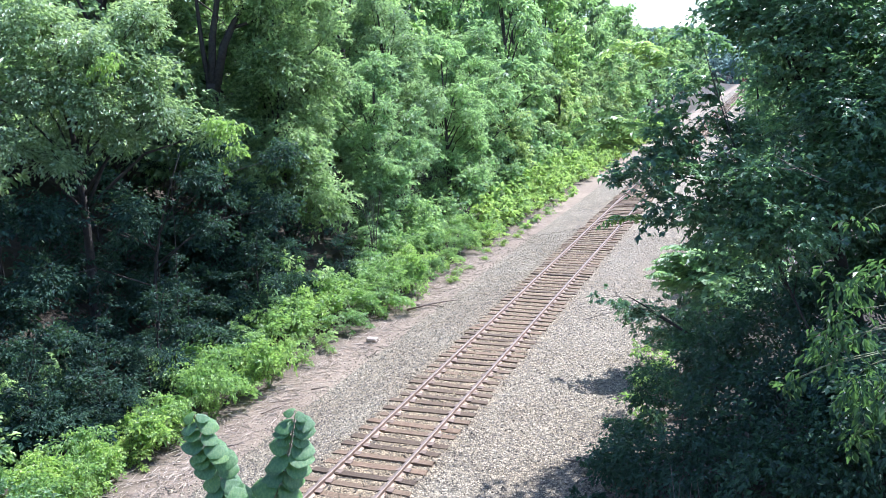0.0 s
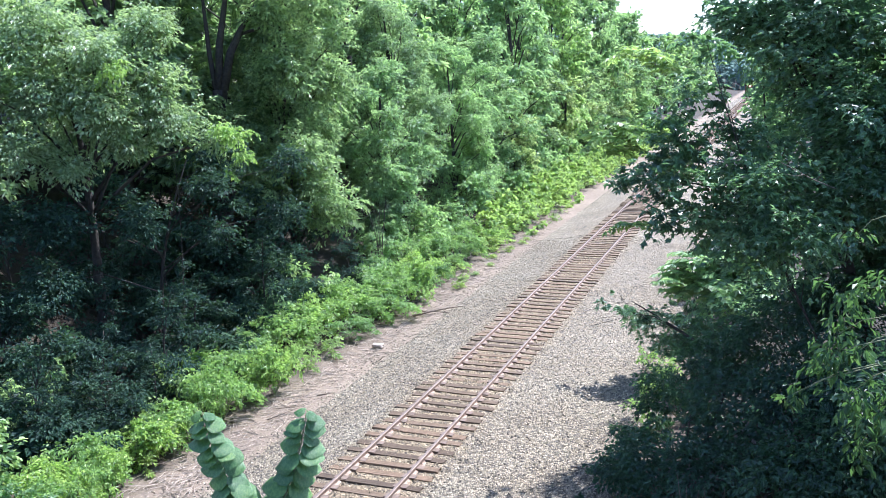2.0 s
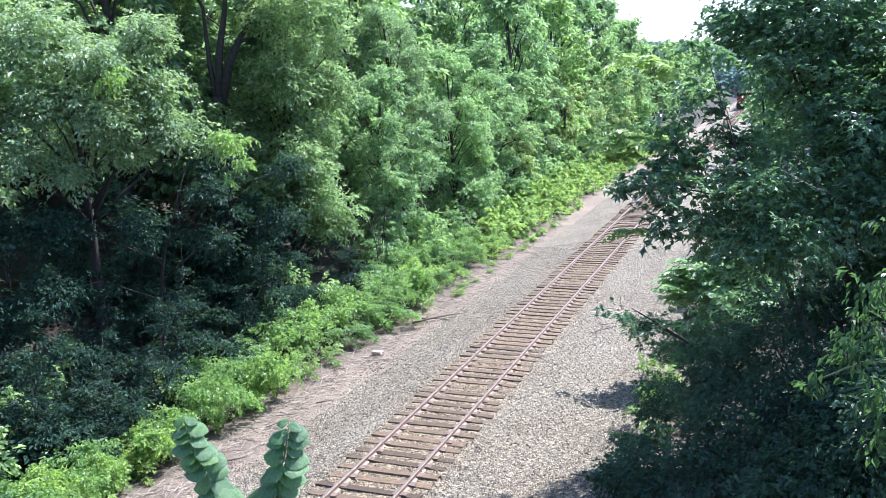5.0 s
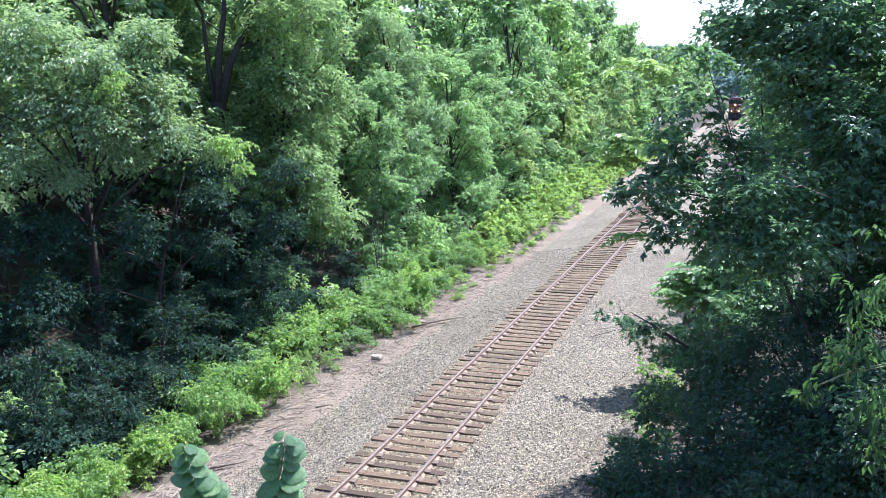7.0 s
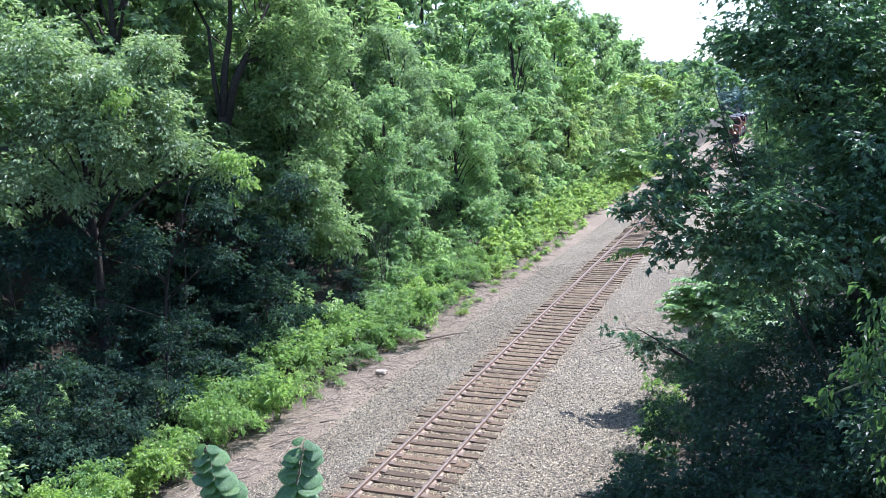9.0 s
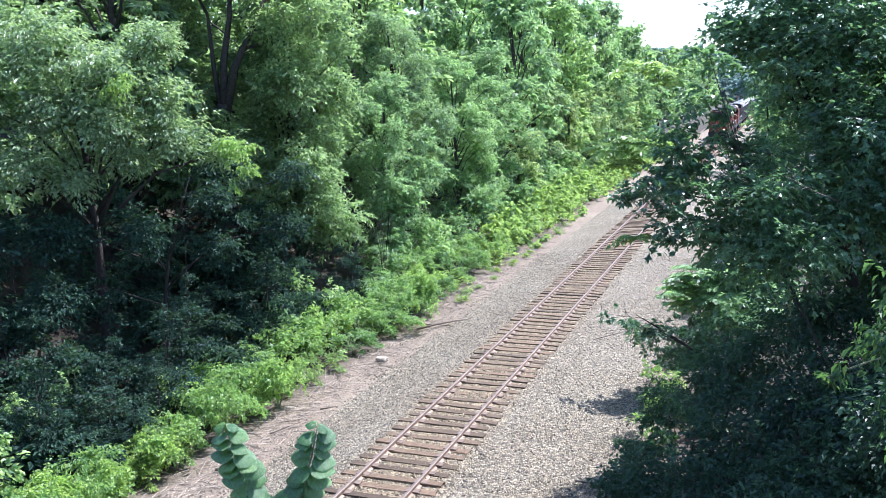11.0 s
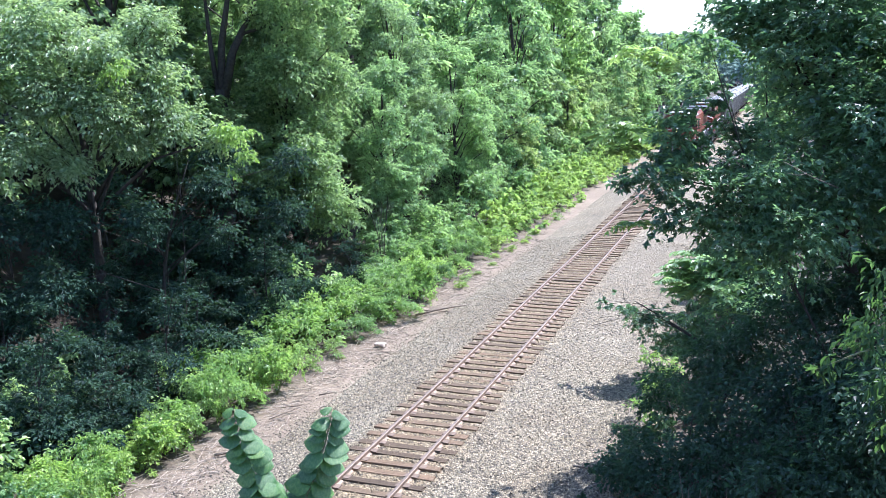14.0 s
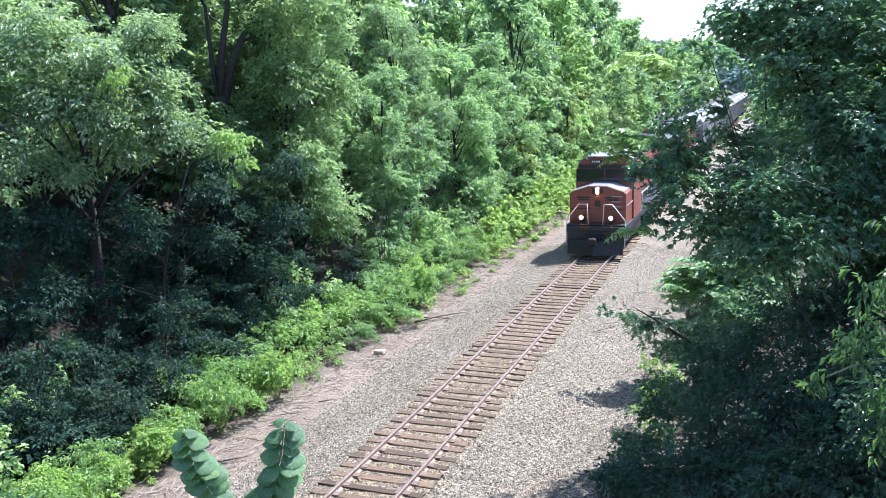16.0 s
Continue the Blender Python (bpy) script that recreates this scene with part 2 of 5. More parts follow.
def sprays(rng, lobes, leaf, layers=1.4, per=14, spray=0.42, slim=0.5, shell=0.5, droop=0.35, blade=leaf_arrays, level=0.7):
    """Leaves of a crown: flat sprays of leaves in tiers over rounded lobes (x, y, z, radius), with gaps between them."""
    A, X, U, S = [], [], [], []
    for lobe in lobes:
        x, y, z, r = lobe[:4]
        n = max(3, int(4 * math.pi * r * r * layers / (leaf * leaf * slim * 0.55) / per))
        d = unit(rng.normal(size=(n, 3)) + np.array([0, 0, 0.3]))
        lump = 0.84 + 0.58 * np.sin(d @ rng.normal(size=3) * 5.0 + rng.uniform(0, 6)) * np.sin(d @ rng.normal(size=3) * 4.0)
        rad = r * lump * (1 - (1 - shell) * rng.random(n) ** 1.6) * np.where(rng.random(n) < 0.2, rng.uniform(1.0, 1.38, n), 1.0)
        c = np.array([x, y, z]) + d * rad[:, None] * np.array([1, 1, 0.85])
        out = unit(d * np.array([1, 1, 0.35]) + rng.normal(size=(n, 3)) * np.array([0.4, 0.4, 0.22]))
        tilt = unit(np.array([0.05, 0.05, level]) + d * 0.45 + rng.normal(size=(n, 3)) * 0.28)
        size = rng.uniform(0.75, 1.2, n)
        c, out, d, tilt, size = (np.repeat(q, per, 0) for q in (c, out, d, tilt, size))
        m = len(c)
        sp = min(spray, r * 0.75)
        along = rng.uniform(-0.5, 1.0, m)[:, None]
        sideways = unit(np.cross(out, tilt) + 1e-6)
        across = rng.uniform(-1, 1, m)[:, None]
        p = c + out * along * sp + sideways * across * sp * 0.6 * (1.1 - along) + tilt * rng.normal(size=(m, 1)) * 0.07 * sp
        p[:, 2] -= droop * sp * np.maximum(along[:, 0], 0) ** 2
        ax = out * 0.7 + sideways * across * 0.9 + rng.normal(size=(m, 3)) * 0.3 - np.array([0, 0, droop])
        up = tilt + rng.normal(size=(m, 3)) * 0.26
        A.append(p), X.append(ax), U.append(up), S.append(leaf * size * rng.uniform(0.75, 1.15, m))
    A, X, U, S = (np.concatenate(q) for q in (A, X, U, S))
    return blade(A, X, U, S, S * slim * rng.uniform(0.8, 1.15, len(S)))


def fronds(rng, lobes, length, pairs=8, dense=16.0, leaflet=0.30, slim=0.34):
    """Feathered leaves: arching midribs with leaflets in pairs, that spring from the middles of the lobes."""
    A, X, U, S, W = [], [], [], [], []
    for x, y, z, r in lobes:
        for _ in range(max(3, int(dense * r))):
            a = rng.uniform(0, math.tau)
            out = np.array([math.cos(a), math.sin(a), rng.uniform(-0.1, 0.7)])
            out /= np.linalg.norm(out)
            l = length * rng.uniform(0.7, 1.15)
            foot = np.array([x, y, z]) + rng.normal(size=3) * r * 0.35
            sag = rng.uniform(0.35, 0.8)
            s = np.linspace(0.15, 1.0, pairs)
            rib = foot + out * (s * l)[:, None] - np.array([0, 0, 1.0]) * (sag * l * s ** 2 * 0.6)[:, None]
            way = unit(out - np.array([0, 0, 1.0]) * (1.2 * sag * s)[:, None])
            side = unit(np.cross(way, [0.0, 0.0, 1.0]))
            up = np.cross(side, way) + rng.normal(size=(pairs, 3)) * 0.15
            size = l * leaflet * (1.05 - 0.55 * np.abs(s - 0.45))
            for k in (-1, 1):
                A.append(rib), X.append(side * k + way * 0.45 - np.array([0, 0, 0.15]) + rng.normal(size=(pairs, 3)) * 0.1), U.append(up), S.append(size), W.append(size * slim)
            A.append(rib[:-1]), X.append(rib[1:] - rib[:-1]), U.append(up[:-1]), S.append(np.linalg.norm(rib[1:] - rib[:-1], axis=1) * 1.1), W.append(np.full(pairs - 1, 0.012))
            A.append(rib[-1:]), X.append(way[-1:]), U.append(up[-1:]), S.append(size[-1:]), W.append(size[-1:] * slim)
    return leaf_arrays(*(np.concatenate(q) for q in (A, X, U, S, W)))


def woody(base, tips, girth, seed):
    """Trunk and limbs from a base to the middles of the lobes, as bmeshes: (trunk, [limb, ...])."""
    rnd = random.Random(seed)
    base = Vector(base)
    tips = [Vector(t[:3]) for t in tips]
    top = max(tips, key=lambda t: t.z)
    mid = sum(tips, Vector()) / len(tips)
    crest = Vector((mid.x * 0.6 + top.x * 0.4, mid.y * 0.6 + top.y * 0.4, top.z))
    def on(s):
        q = base.lerp(crest, s)
        bend = math.sin(s * math.pi)
        return q + Vector((bend * 0.4 * math.sin(seed), bend * 0.4 * math.cos(seed * 1.7), 0))
    trunk = bmesh.new()
    tube(trunk, [on(s / 8) for s in range(9)], [girth * (1.25 if s == 0 else 1 - 0.1 * s) for s in range(9)], 9)
    limbs = []
    for t in tips:
        s = min(0.9, max(0.15, (t.z - base.z) / max(0.5, crest.z - base.z) * 0.75 - 0.05))
        a = on(s)
        if (t - a).length < 0.3:
            continue
        b = a.lerp(t, 0.5) + Vector((rnd.uniform(-0.2, 0.2), rnd.uniform(-0.2, 0.2), 0.12 * (t - a).length))
        bm = bmesh.new()
        g = girth * (1 - 0.8 * s) * 0.5
        tube(bm, [a, a.lerp(b, 0.55), b, b.lerp(t, 0.6), t], [g, g * 0.8, g * 0.6, g * 0.4, g * 0.15], 6 if girth > 0.05 else 4)
        # twigs
        for _ in range(3 if girth > 0.05 else 0):
            e = t + Vector((rnd.uniform(-1, 1), rnd.uniform(-1, 1), rnd.uniform(-0.4, 0.8))) * 0.9
            tube(bm, [b.lerp(t, 0.5), e], [g * 0.3, 0.006], 4)
        limbs.append(bm)
    return trunk, limbs


def plant_tree(name, label, category, base, lobes, leaf, material, seed, girth=0.16, group="", wood=BARK, feathered=False, **how):
    """A tree or shrub whose foot is at base and whose crown fills the lobes (all in world metres)."""
    base = Vector(base)
    tree = tagged(new(name), label, category, group)
    tree.location = base
    local = [(x - base.x, y - base.y, z - base.z, r) for x, y, z, r in lobes]
    trunk, limbs = woody((0, 0, -0.15), local, girth, seed)
    part("trunk", trunk, wood, tree)
    for bm in limbs:
        part("limb", bm, wood, tree)
    v, f = (fronds if feathered else sprays)(np.random.default_rng(seed), local, leaf, **how)
    arrays_object("crown", v, f, material, tree)
    return tree


# ---------------------------------------------------------------- the lie of the land
def smooth(a, b, x):
    s = min(1.0, max(0.0, (x - a) / (b - a)))
    return s * s * (3 - 2 * s)


def grade(y):
    """The line falls gently beyond 70 m."""
    return -0.0076 * (y - 70) * smooth(66, 80, y) if y > 66 else 0.0


def land(x, y):
    z = -0.62 + grade(min(y, 700))
    if x < -8:
        z += 7.5 * smooth(-9, -32, x) + 9 * smooth(-28, -75, x)
    if x > 5.2:
        z += 3.2 * smooth(5.2, 13, x) + 5 * smooth(12, 40, x)
    z += 7.4 * smooth(4.6, 7.6, x) * smooth(5.0, -1.0, y) * (1 - smooth(14, 30, x) * 0.4)
    return z


def sheet(xs, ys, height):
    v = np.array([(x, y, height(x, y)) for y in ys for x in xs])
    nx = len(xs)
    k = np.array([j * nx + i for j in range(len(ys) - 1) for i in range(nx - 1)])
    return v, np.stack([k, k + 1, k + nx + 1, k + nx], 1)


xs = np.unique(np.concatenate([[-2500, -1200, -600, -300, -150, -110, -75], np.arange(-60, 60, 1.0), [75, 110, 150, 300, 600, 1200, 2500]]))
ys = np.unique(np.concatenate([[-600, -200, -80, -40, -20], np.arange(-10, 60, 1.0), np.arange(60, 240, 6.0), [300, 400, 600, 1000, 1800, 3500]]))
rough_land = lambda x, y: land(x, y) + (0.09 * noise.noise((x * 0.7, y * 0.7, 0)) if 4.2 < abs(x) < 60 else 0)
v, f = sheet(xs, ys, rough_land)
tagged(arrays_object("ground", v, f, GROUND, smooth=True), "brown soil, leaf litter and dead stalks beside the railway", "ground", kind="structure")


def bed(x, y):
    """Section of the ballast bed: high under the track, level towards the bank."""
    a = abs(x)
    z = -0.160 if a < 1.25 else -0.160 - (a - 1.25) * 0.17
    if x > 0:
        z = max(z, -0.575)
    over = x < -4.55 - 0.75 * smooth(38, 54, y) + 0.2 * noise.noise((0.0, y * 0.6, 2.0)) or x > 5.7 + 0.25 * noise.noise((3.0, y * 0.7, 1.0))
    return z + grade(y) + 0.025 * noise.noise((x * 2.3, y * 2.3, 4.0)) - (0.5 if over else 0)


bx = np.concatenate([np.arange(-5.6, -4.45, 0.12), np.arange(-4.4, 5.3, 0.2), np.arange(5.35, 6.1, 0.12)])
by = np.concatenate([np.arange(4, 60, 0.3), np.arange(60, 660, 4.0)])
v, f = sheet(bx, by, bed)
tagged(arrays_object("ballast_bed", v, f, BALLAST, smooth=True), "pale grey crushed stone ballast bed under the track", "ballast", kind="structure")

# loose stones on the bed where it lies nearest
rng = np.random.default_rng(5)
N = 48000
ny = 13.5 + 34 * rng.random(N) ** 1.35
nx_ = rng.uniform(-4.7, 5.5, N)
nx_ += np.where(np.abs(nx_) > 4.2, rng.normal(size=N) * 0.3, 0)
nz = np.array([max(bed(a, b), land(a, b)) for a, b in zip(nx_, ny)])
size = rng.uniform(0.015, 0.034, N)
octa = np.array([(1, 0, -0.3), (-1, 0, -0.3), (0, 1, -0.3), (0, -1, -0.3), (0, 0, 1)], float)
tri = np.array([(0, 2, 4), (2, 1, 4), (1, 3, 4), (3, 0, 4)])
spin = rng.uniform(0, math.tau, N)
c, s = np.cos(spin)[:, None], np.sin(spin)[:, None]
q = octa[None] * rng.uniform(0.6, 1.3, (N, 5, 3)) * size[:, None, None] * np.array([1.25, 1.0, 0.8])
q = np.stack([q[..., 0] * c - q[..., 1] * s, q[..., 0] * s + q[..., 1] * c, q[..., 2]], -1)
q += np.stack([nx_, ny, nz + size * 0.3], -1)[:, None]
stones = arrays_object("ballast_stones", q.reshape(-1, 3), (np.arange(N)[:, None, None] * 5 + tri[None]).reshape(-1, 3), STONE)
tagged(stones, "loose angular grey crushed stones of the ballast", "ballast", kind="stuff")

# ---------------------------------------------------------------- the track
GAP = 0.495
track = tagged(new("railway_track"), "single railway track with worn wooden ties and rusty rails", "railway track", kind="structure")


def rail(x):
    """Flat-bottomed rail swept along the line; its head is polished."""
    half = [(0.0, 0.0), (0.026, 0.0), (0.036, -0.010), (0.036, -0.036), (0.010, -0.046), (0.009, -0.135), (0.070, -0.155), (0.070, -0.172)]
    prof = half + [(-a, b) for a, b in half[:0:-1]]
    ys = [4, 40, 66, 70, 74, 80, 120, 200, 300, 400, 660]
    v = np.array([(x + a, y, b + grade(y)) for y in ys for a, b in prof])
    n = len(prof)
    f = np.array([(j * n + i, j * n + (i + 1) % n, (j + 1) * n + (i + 1) % n, (j + 1) * n + i) for j in range(len(ys) - 1) for i in range(n)])
    ob = arrays_object("rail", v, f, RUST, track)
    ob.data.materials.append(RAILTOP)
    ob.data.polygons.foreach_set("material_index", np.array([1 if i in (0, n - 1) else 0 for _ in range(len(ys) - 1) for i in range(n)], dtype=np.int32))
    ob["label"] = "steel rail with polished head and rusty sides"
    return ob


rail(-0.753), rail(0.753)


def tie_mesh(seed):
    rnd = random.Random(seed)
    bm = bmesh.new()
    box(bm, -1.295, 1.295, -0.115, 0.115, -0.18, 0.0, 0.014)
    for v in bm.verts:
        if abs(v.co.x) > 1.2:
            v.co.x += rnd.uniform(-0.03, 0.03)
            v.co.y += rnd.uniform(-0.012, 0.012)
        v.co.z += rnd.uniform(-0.008, 0.004)
    me = bpy.data.meshes.new("tie")
    bm.to_mesh(me)
    bm.free()
    me.materials.append(TIE)
    return me


TIES = [tie_mesh(k) for k in range(6)]
rnd = random.Random(8)
first = 15.948 - 20 * GAP
rest_v, rest_f = [], []
for k in range(760):
    y = first + k * GAP
    if k < 300:
        ob = new("tie", TIES[rnd.randrange(6)])
        ob.parent = track
        ob.matrix_basis = pose(rnd.gauss(0, 0.03), y + rnd.gauss(0, 0.018), -0.128 + grade(y) + rnd.gauss(0, 0.008), 0, rnd.gauss(0, 0.25), rnd.gauss(0, 0.8) + 180 * rnd.randrange(2))
    else:
        z = -0.128 + grade(y)
        o = len(rest_v)
        rest_v += [(a, y + b, z + c) for a in (-1.295, 1.295) for b in (-0.115, 0.115) for c in (-0.15, 0)]
        rest_f += [(o, o + 1, o + 3, o + 2), (o + 4, o + 6, o + 7, o + 5), (o + 1, o + 5, o + 7, o + 3), (o, o + 4, o + 5, o + 1), (o + 2, o + 3, o + 7, o + 6)]
tagged(arrays_object("far_ties", np.array(rest_v), np.array(rest_f), TIE, track), kind="stuff")
pv, pf = [], []
for k in range(200):
    y = first + k * GAP
    for x in (-0.753, 0.753):
        o = len(pv)
        pv += [(x + a, y + b, -0.126 + grade(y) + c) for a in (-0.17, 0.17) for b in (-0.09, 0.09) for c in (0.0, 0.022)]
        pf += [(o, o + 1, o + 3, o + 2), (o + 4, o + 6, o + 7, o + 5), (o + 1, o + 5, o + 7, o + 3), (o, o + 4, o + 5, o + 1), (o + 2, o + 3, o + 7, o + 6)]
tagged(arrays_object("tie_plates", np.array(pv), np.array(pf), PLATE, track), "rusty tie plates under the rails", kind="stuff")

# ---------------------------------------------------------------- the woods beside the line
def crown_lobes(rnd, height, spread, low, count):
    """Lobes of a broadleaved crown above the origin."""
    lobes = []
    for i in range(count):
        u = (i + rnd.random()) / count
        z = height * (low + (0.93 - low) * u)
        wide = spread * (0.35 + 0.65 * math.sin(math.pi * min(1, 0.18 + 0.82 * u)) ** 0.7)
        a = i * 2.4 + rnd.uniform(-0.5, 0.5)
        r = rnd.uniform(0.17, 0.40) * spread * (1.05 - 0.35 * u)
        d = max(0.0, wide - r) * rnd.uniform(0.3, 1.15)
        lobes.append((d * math.cos(a), d * math.sin(a), z, r))
    return lobes


def forest_tree(seed, height, spread, low, count, leaf, material, label, girth, **how):
    lobes = crown_lobes(random.Random(seed), height, spread, low, count)
    return plant_tree("tree", label, "tree", (0, 0, 0), lobes, leaf, material, seed, girth, "trees of the wood", **how)


def settle(x, y, turn, scale=1.0, tall=1.0):
    m = pose(x, y, land(x, y) - 0.05, 0, 0, turn)
    return m @ Matrix.Diagonal((scale, scale, scale * tall, 1))


def stand(proto, places):
    """Put the first at the first place and copies at the others."""
    for i, p in enumerate(places):
        m = settle(*p)
        if i == 0:
            continue
        copy_thing(proto, m)
    proto.matrix_basis = settle(*places[0])


# along the edge, close by
near_a = forest_tree(11, 15.0, 4.0, 0.22, 25, 0.20, LEAF_FOREST, "broadleaved tree with dark green foliage at the edge of the wood", 0.20)
near_b = forest_tree(12, 12.0, 3.6, 0.10, 25, 0.205, LEAF_LIGHT, "young tree with light green foliage at the edge of the wood", 0.15)
near_c = forest_tree(13, 15.5, 4.2, 0.20, 24, 0.36, LEAF_FOREST, "tall broadleaved tree with dark green foliage in the wood", 0.24)
stand(near_a, [(-11.5, 33.5, 40), (-12.5, 46.0, 200, 0.95)])
stand(near_b, [(-10.6, 40.5, 10, 0.9), (-11.0, 52.5, 130), (-11.2, 59.5, 250, 1.05)])
stand(near_c, [(-17.5, 30.0, 0, 1.15), (-16.5, 40.0, 120, 1.1), (-18.0, 22.0, 220, 1.1), (-14.6, 35.6, 60, 1.1), (-21.5, 33.0, 300, 1.2)])

# further along the line and up the bank
mid_a = forest_tree(21, 14.5, 4.4, 0.10, 23, 0.42, LEAF_LIGHT, "broadleaved tree with fresh green foliage on the bank", 0.22)
mid_b = forest_tree(22, 16.0, 4.6, 0.12, 23, 0.46, LEAF_FOREST, "tall broadleaved tree with dark green foliage on the bank", 0.25)
mid_c = forest_tree(23, 12.5, 4.0, 0.06, 18, 0.38, LEAF_GREY, "bushy tree with grey-green foliage on the bank", 0.18)
stand(mid_a, [(-11.5, 67, 20, 1.1, 1.1), (-11.8, 82, 170, 1.1, 1.1), (-12.2, 98, 80, 1.2, 1.1), (-19, 56, 300, 1.15), (-20, 78, 40, 1.2), (-12.5, 130, 220, 1.2, 1.05)])
stand(mid_b, [(-16.5, 50, 60, 1.1), (-12.8, 74.5, 0, 1.05, 1.1), (-13.0, 90, 270, 1.1, 1.1), (-20.5, 66, 140, 1.15), (-21, 92, 10, 1.2), (-13.5, 118, 100, 1.15, 1.1), (-23, 38, 90, 1.15), (-14.5, 142, 40, 1.05)])
stand(mid_c, [(-10.4, 63, 0, 0.75), (-10.6, 72, 90, 0.8), (-10.2, 79, 200, 0.75), (-10.4, 86.5, 310, 0.8), (-10.8, 106, 30, 0.9), (-10.6, 94, 120, 0.8), (-11.0, 114, 260, 0.9)])

# on the hill behind
far_a = forest_tree(31, 15.0, 4.8, 0.12, 15, 0.84, LEAF_LIGHT, "broadleaved tree with light green foliage on the hill", 0.25)
far_b = forest_tree(32, 16.5, 5.0, 0.14, 15, 0.86, LEAF_FOREST, "tall broadleaved tree with dark foliage on the hill", 0.28)
spots = random.Random(77)
hill = []
for row, x in enumerate((-27, -36)):
    for y in range(24 + 4 * row, 175, 15 if row else 13):
        hill.append((x + spots.uniform(-2, 2), y + spots.uniform(-3, 3), spots.uniform(0, 360), spots.uniform(1.05, 1.3)))
for k in range(12):
    hill.append((-13 - spots.uniform(0, 2), 156 + k * 13 + spots.uniform(-2, 2), spots.uniform(0, 360), spots.uniform(1.0, 1.15)))
hill += [(-24, 25.5, 0, 1.25), (-25.5, 33, 90, 1.3), (-30, 28, 180, 1.4), (-24.5, 44, 260, 1.3), (-31, 40, 20, 1.4), (-29, 20, 120, 1.4)]
stand(far_a, hill[0::2])
stand(far_b, hill[1::2])
right_far = [(7.4 + spots.uniform(0, 2.5), 95 + k * 11, spots.uniform(0, 360), spots.uniform(0.55, 0.75)) for k in range(16)]
for i, p in enumerate(right_far):
    copy_thing((far_a, far_b)[i % 2], settle(*p))

# wooded ridge that closes the view along the line, haze in its colour
rng = np.random.default_rng(91)
ridge = []
for k in range(210):
    x = rng.uniform(-130, 70)
    y = rng.uniform(430, 620)
    top = -4 + 34 * math.exp(-((x - 150) / 170) ** 2) * smooth(420, 600, y) + 18 * math.exp(-((x + 120) / 90) ** 2)
    ridge.append((x, y, top + rng.uniform(2, 9), rng.uniform(6, 9)))
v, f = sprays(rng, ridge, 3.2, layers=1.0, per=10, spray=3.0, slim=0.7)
tagged(arrays_object("far_woods", v, f, LEAF_FAR), "far wooded ridge closing the view, haze in its leaf colour", "woods", kind="stuff")

# the big tree whose crown hangs over the edge close by
EDGE_LOBES = [(-12.6, 20.7, 10.6, 1.6), (-10.8, 21.2, 9.7, 1.3), (-10.1, 22.7, 10.6, 1.05), (-12.2, 20.4, 8.6, 1.5), (-10.5, 21.0, 8.1, 1.25),
              (-9.9, 22.4, 8.9, 1.0), (-9.4, 22.4, 7.8, 0.95), (-8.0, 22.8, 7.2, 0.6), (-10.5, 21.8, 7.1, 0.75), (-12.1, 19.0, 7.1, 0.9),
              (-11.5, 20.2, 6.6, 0.8), (-13.6, 18.6, 9.2, 1.5), (-14.2, 17.0, 7.6, 1.3), (-12.4, 23.0, 8.4, 1.1), (-13.0, 22.4, 7.4, 1.2)]
plant_tree("tree", "leafy tree with sunlit grey-green crown overhanging the shrubs", "tree", (-12.6, 22.0, land(-12.6, 22.0)), [(x, y, z, r * 0.84) for x, y, z, r in EDGE_LOBES], 0.15, LEAF_GREY, 41, 0.2, "trees of the wood", layers=1.7, shell=0.35, level=0.9)


UNDER_LOBES = [(-12.0, 19.9, 4.9, 0.95), (-10.6, 22.0, 4.7, 0.85), (-9.4, 24.1, 5.5, 0.7), (-9.2, 24.0, 3.9, 0.65), (-8.1, 26.7, 4.2, 0.7), (-7.9, 26.9, 6.0, 0.6), (-11.4, 19.0, 3.2, 0.75), (-13.4, 18.2, 5.0, 1.1), (-10.2, 26.0, 6.4, 1.0)]
plant_tree("tree", "young tree under the overhanging crown, shade in its leaf colour", "tree", (-11.2, 23.4, land(-11.2, 23.4)), UNDER_LOBES, 0.16, LEAF_SHADE, 42, 0.09, "trees of the wood", layers=1.3)

SPRIGS = [ (-6.97, 22.35, 7.26, 0.38), (-6.71, 22.33, 6.67, 0.27), (-7.46, 22.22, 7.53, 0.31), (-6.93, 22.15, 6.26, 0.17), (-9.70, 20.42, 9.30, 0.33), (-9.41, 20.59, 9.53, 0.23)]
plant_tree("tree", "slender young tree with yellow-green sprays at the edge of the wood", "tree", (-9.6, 22.2, land(-9.6, 22.2)), SPRIGS, 0.13, LEAF_SHRUB, 44, 0.014, "trees of the wood", layers=1.0, droop=0.8)

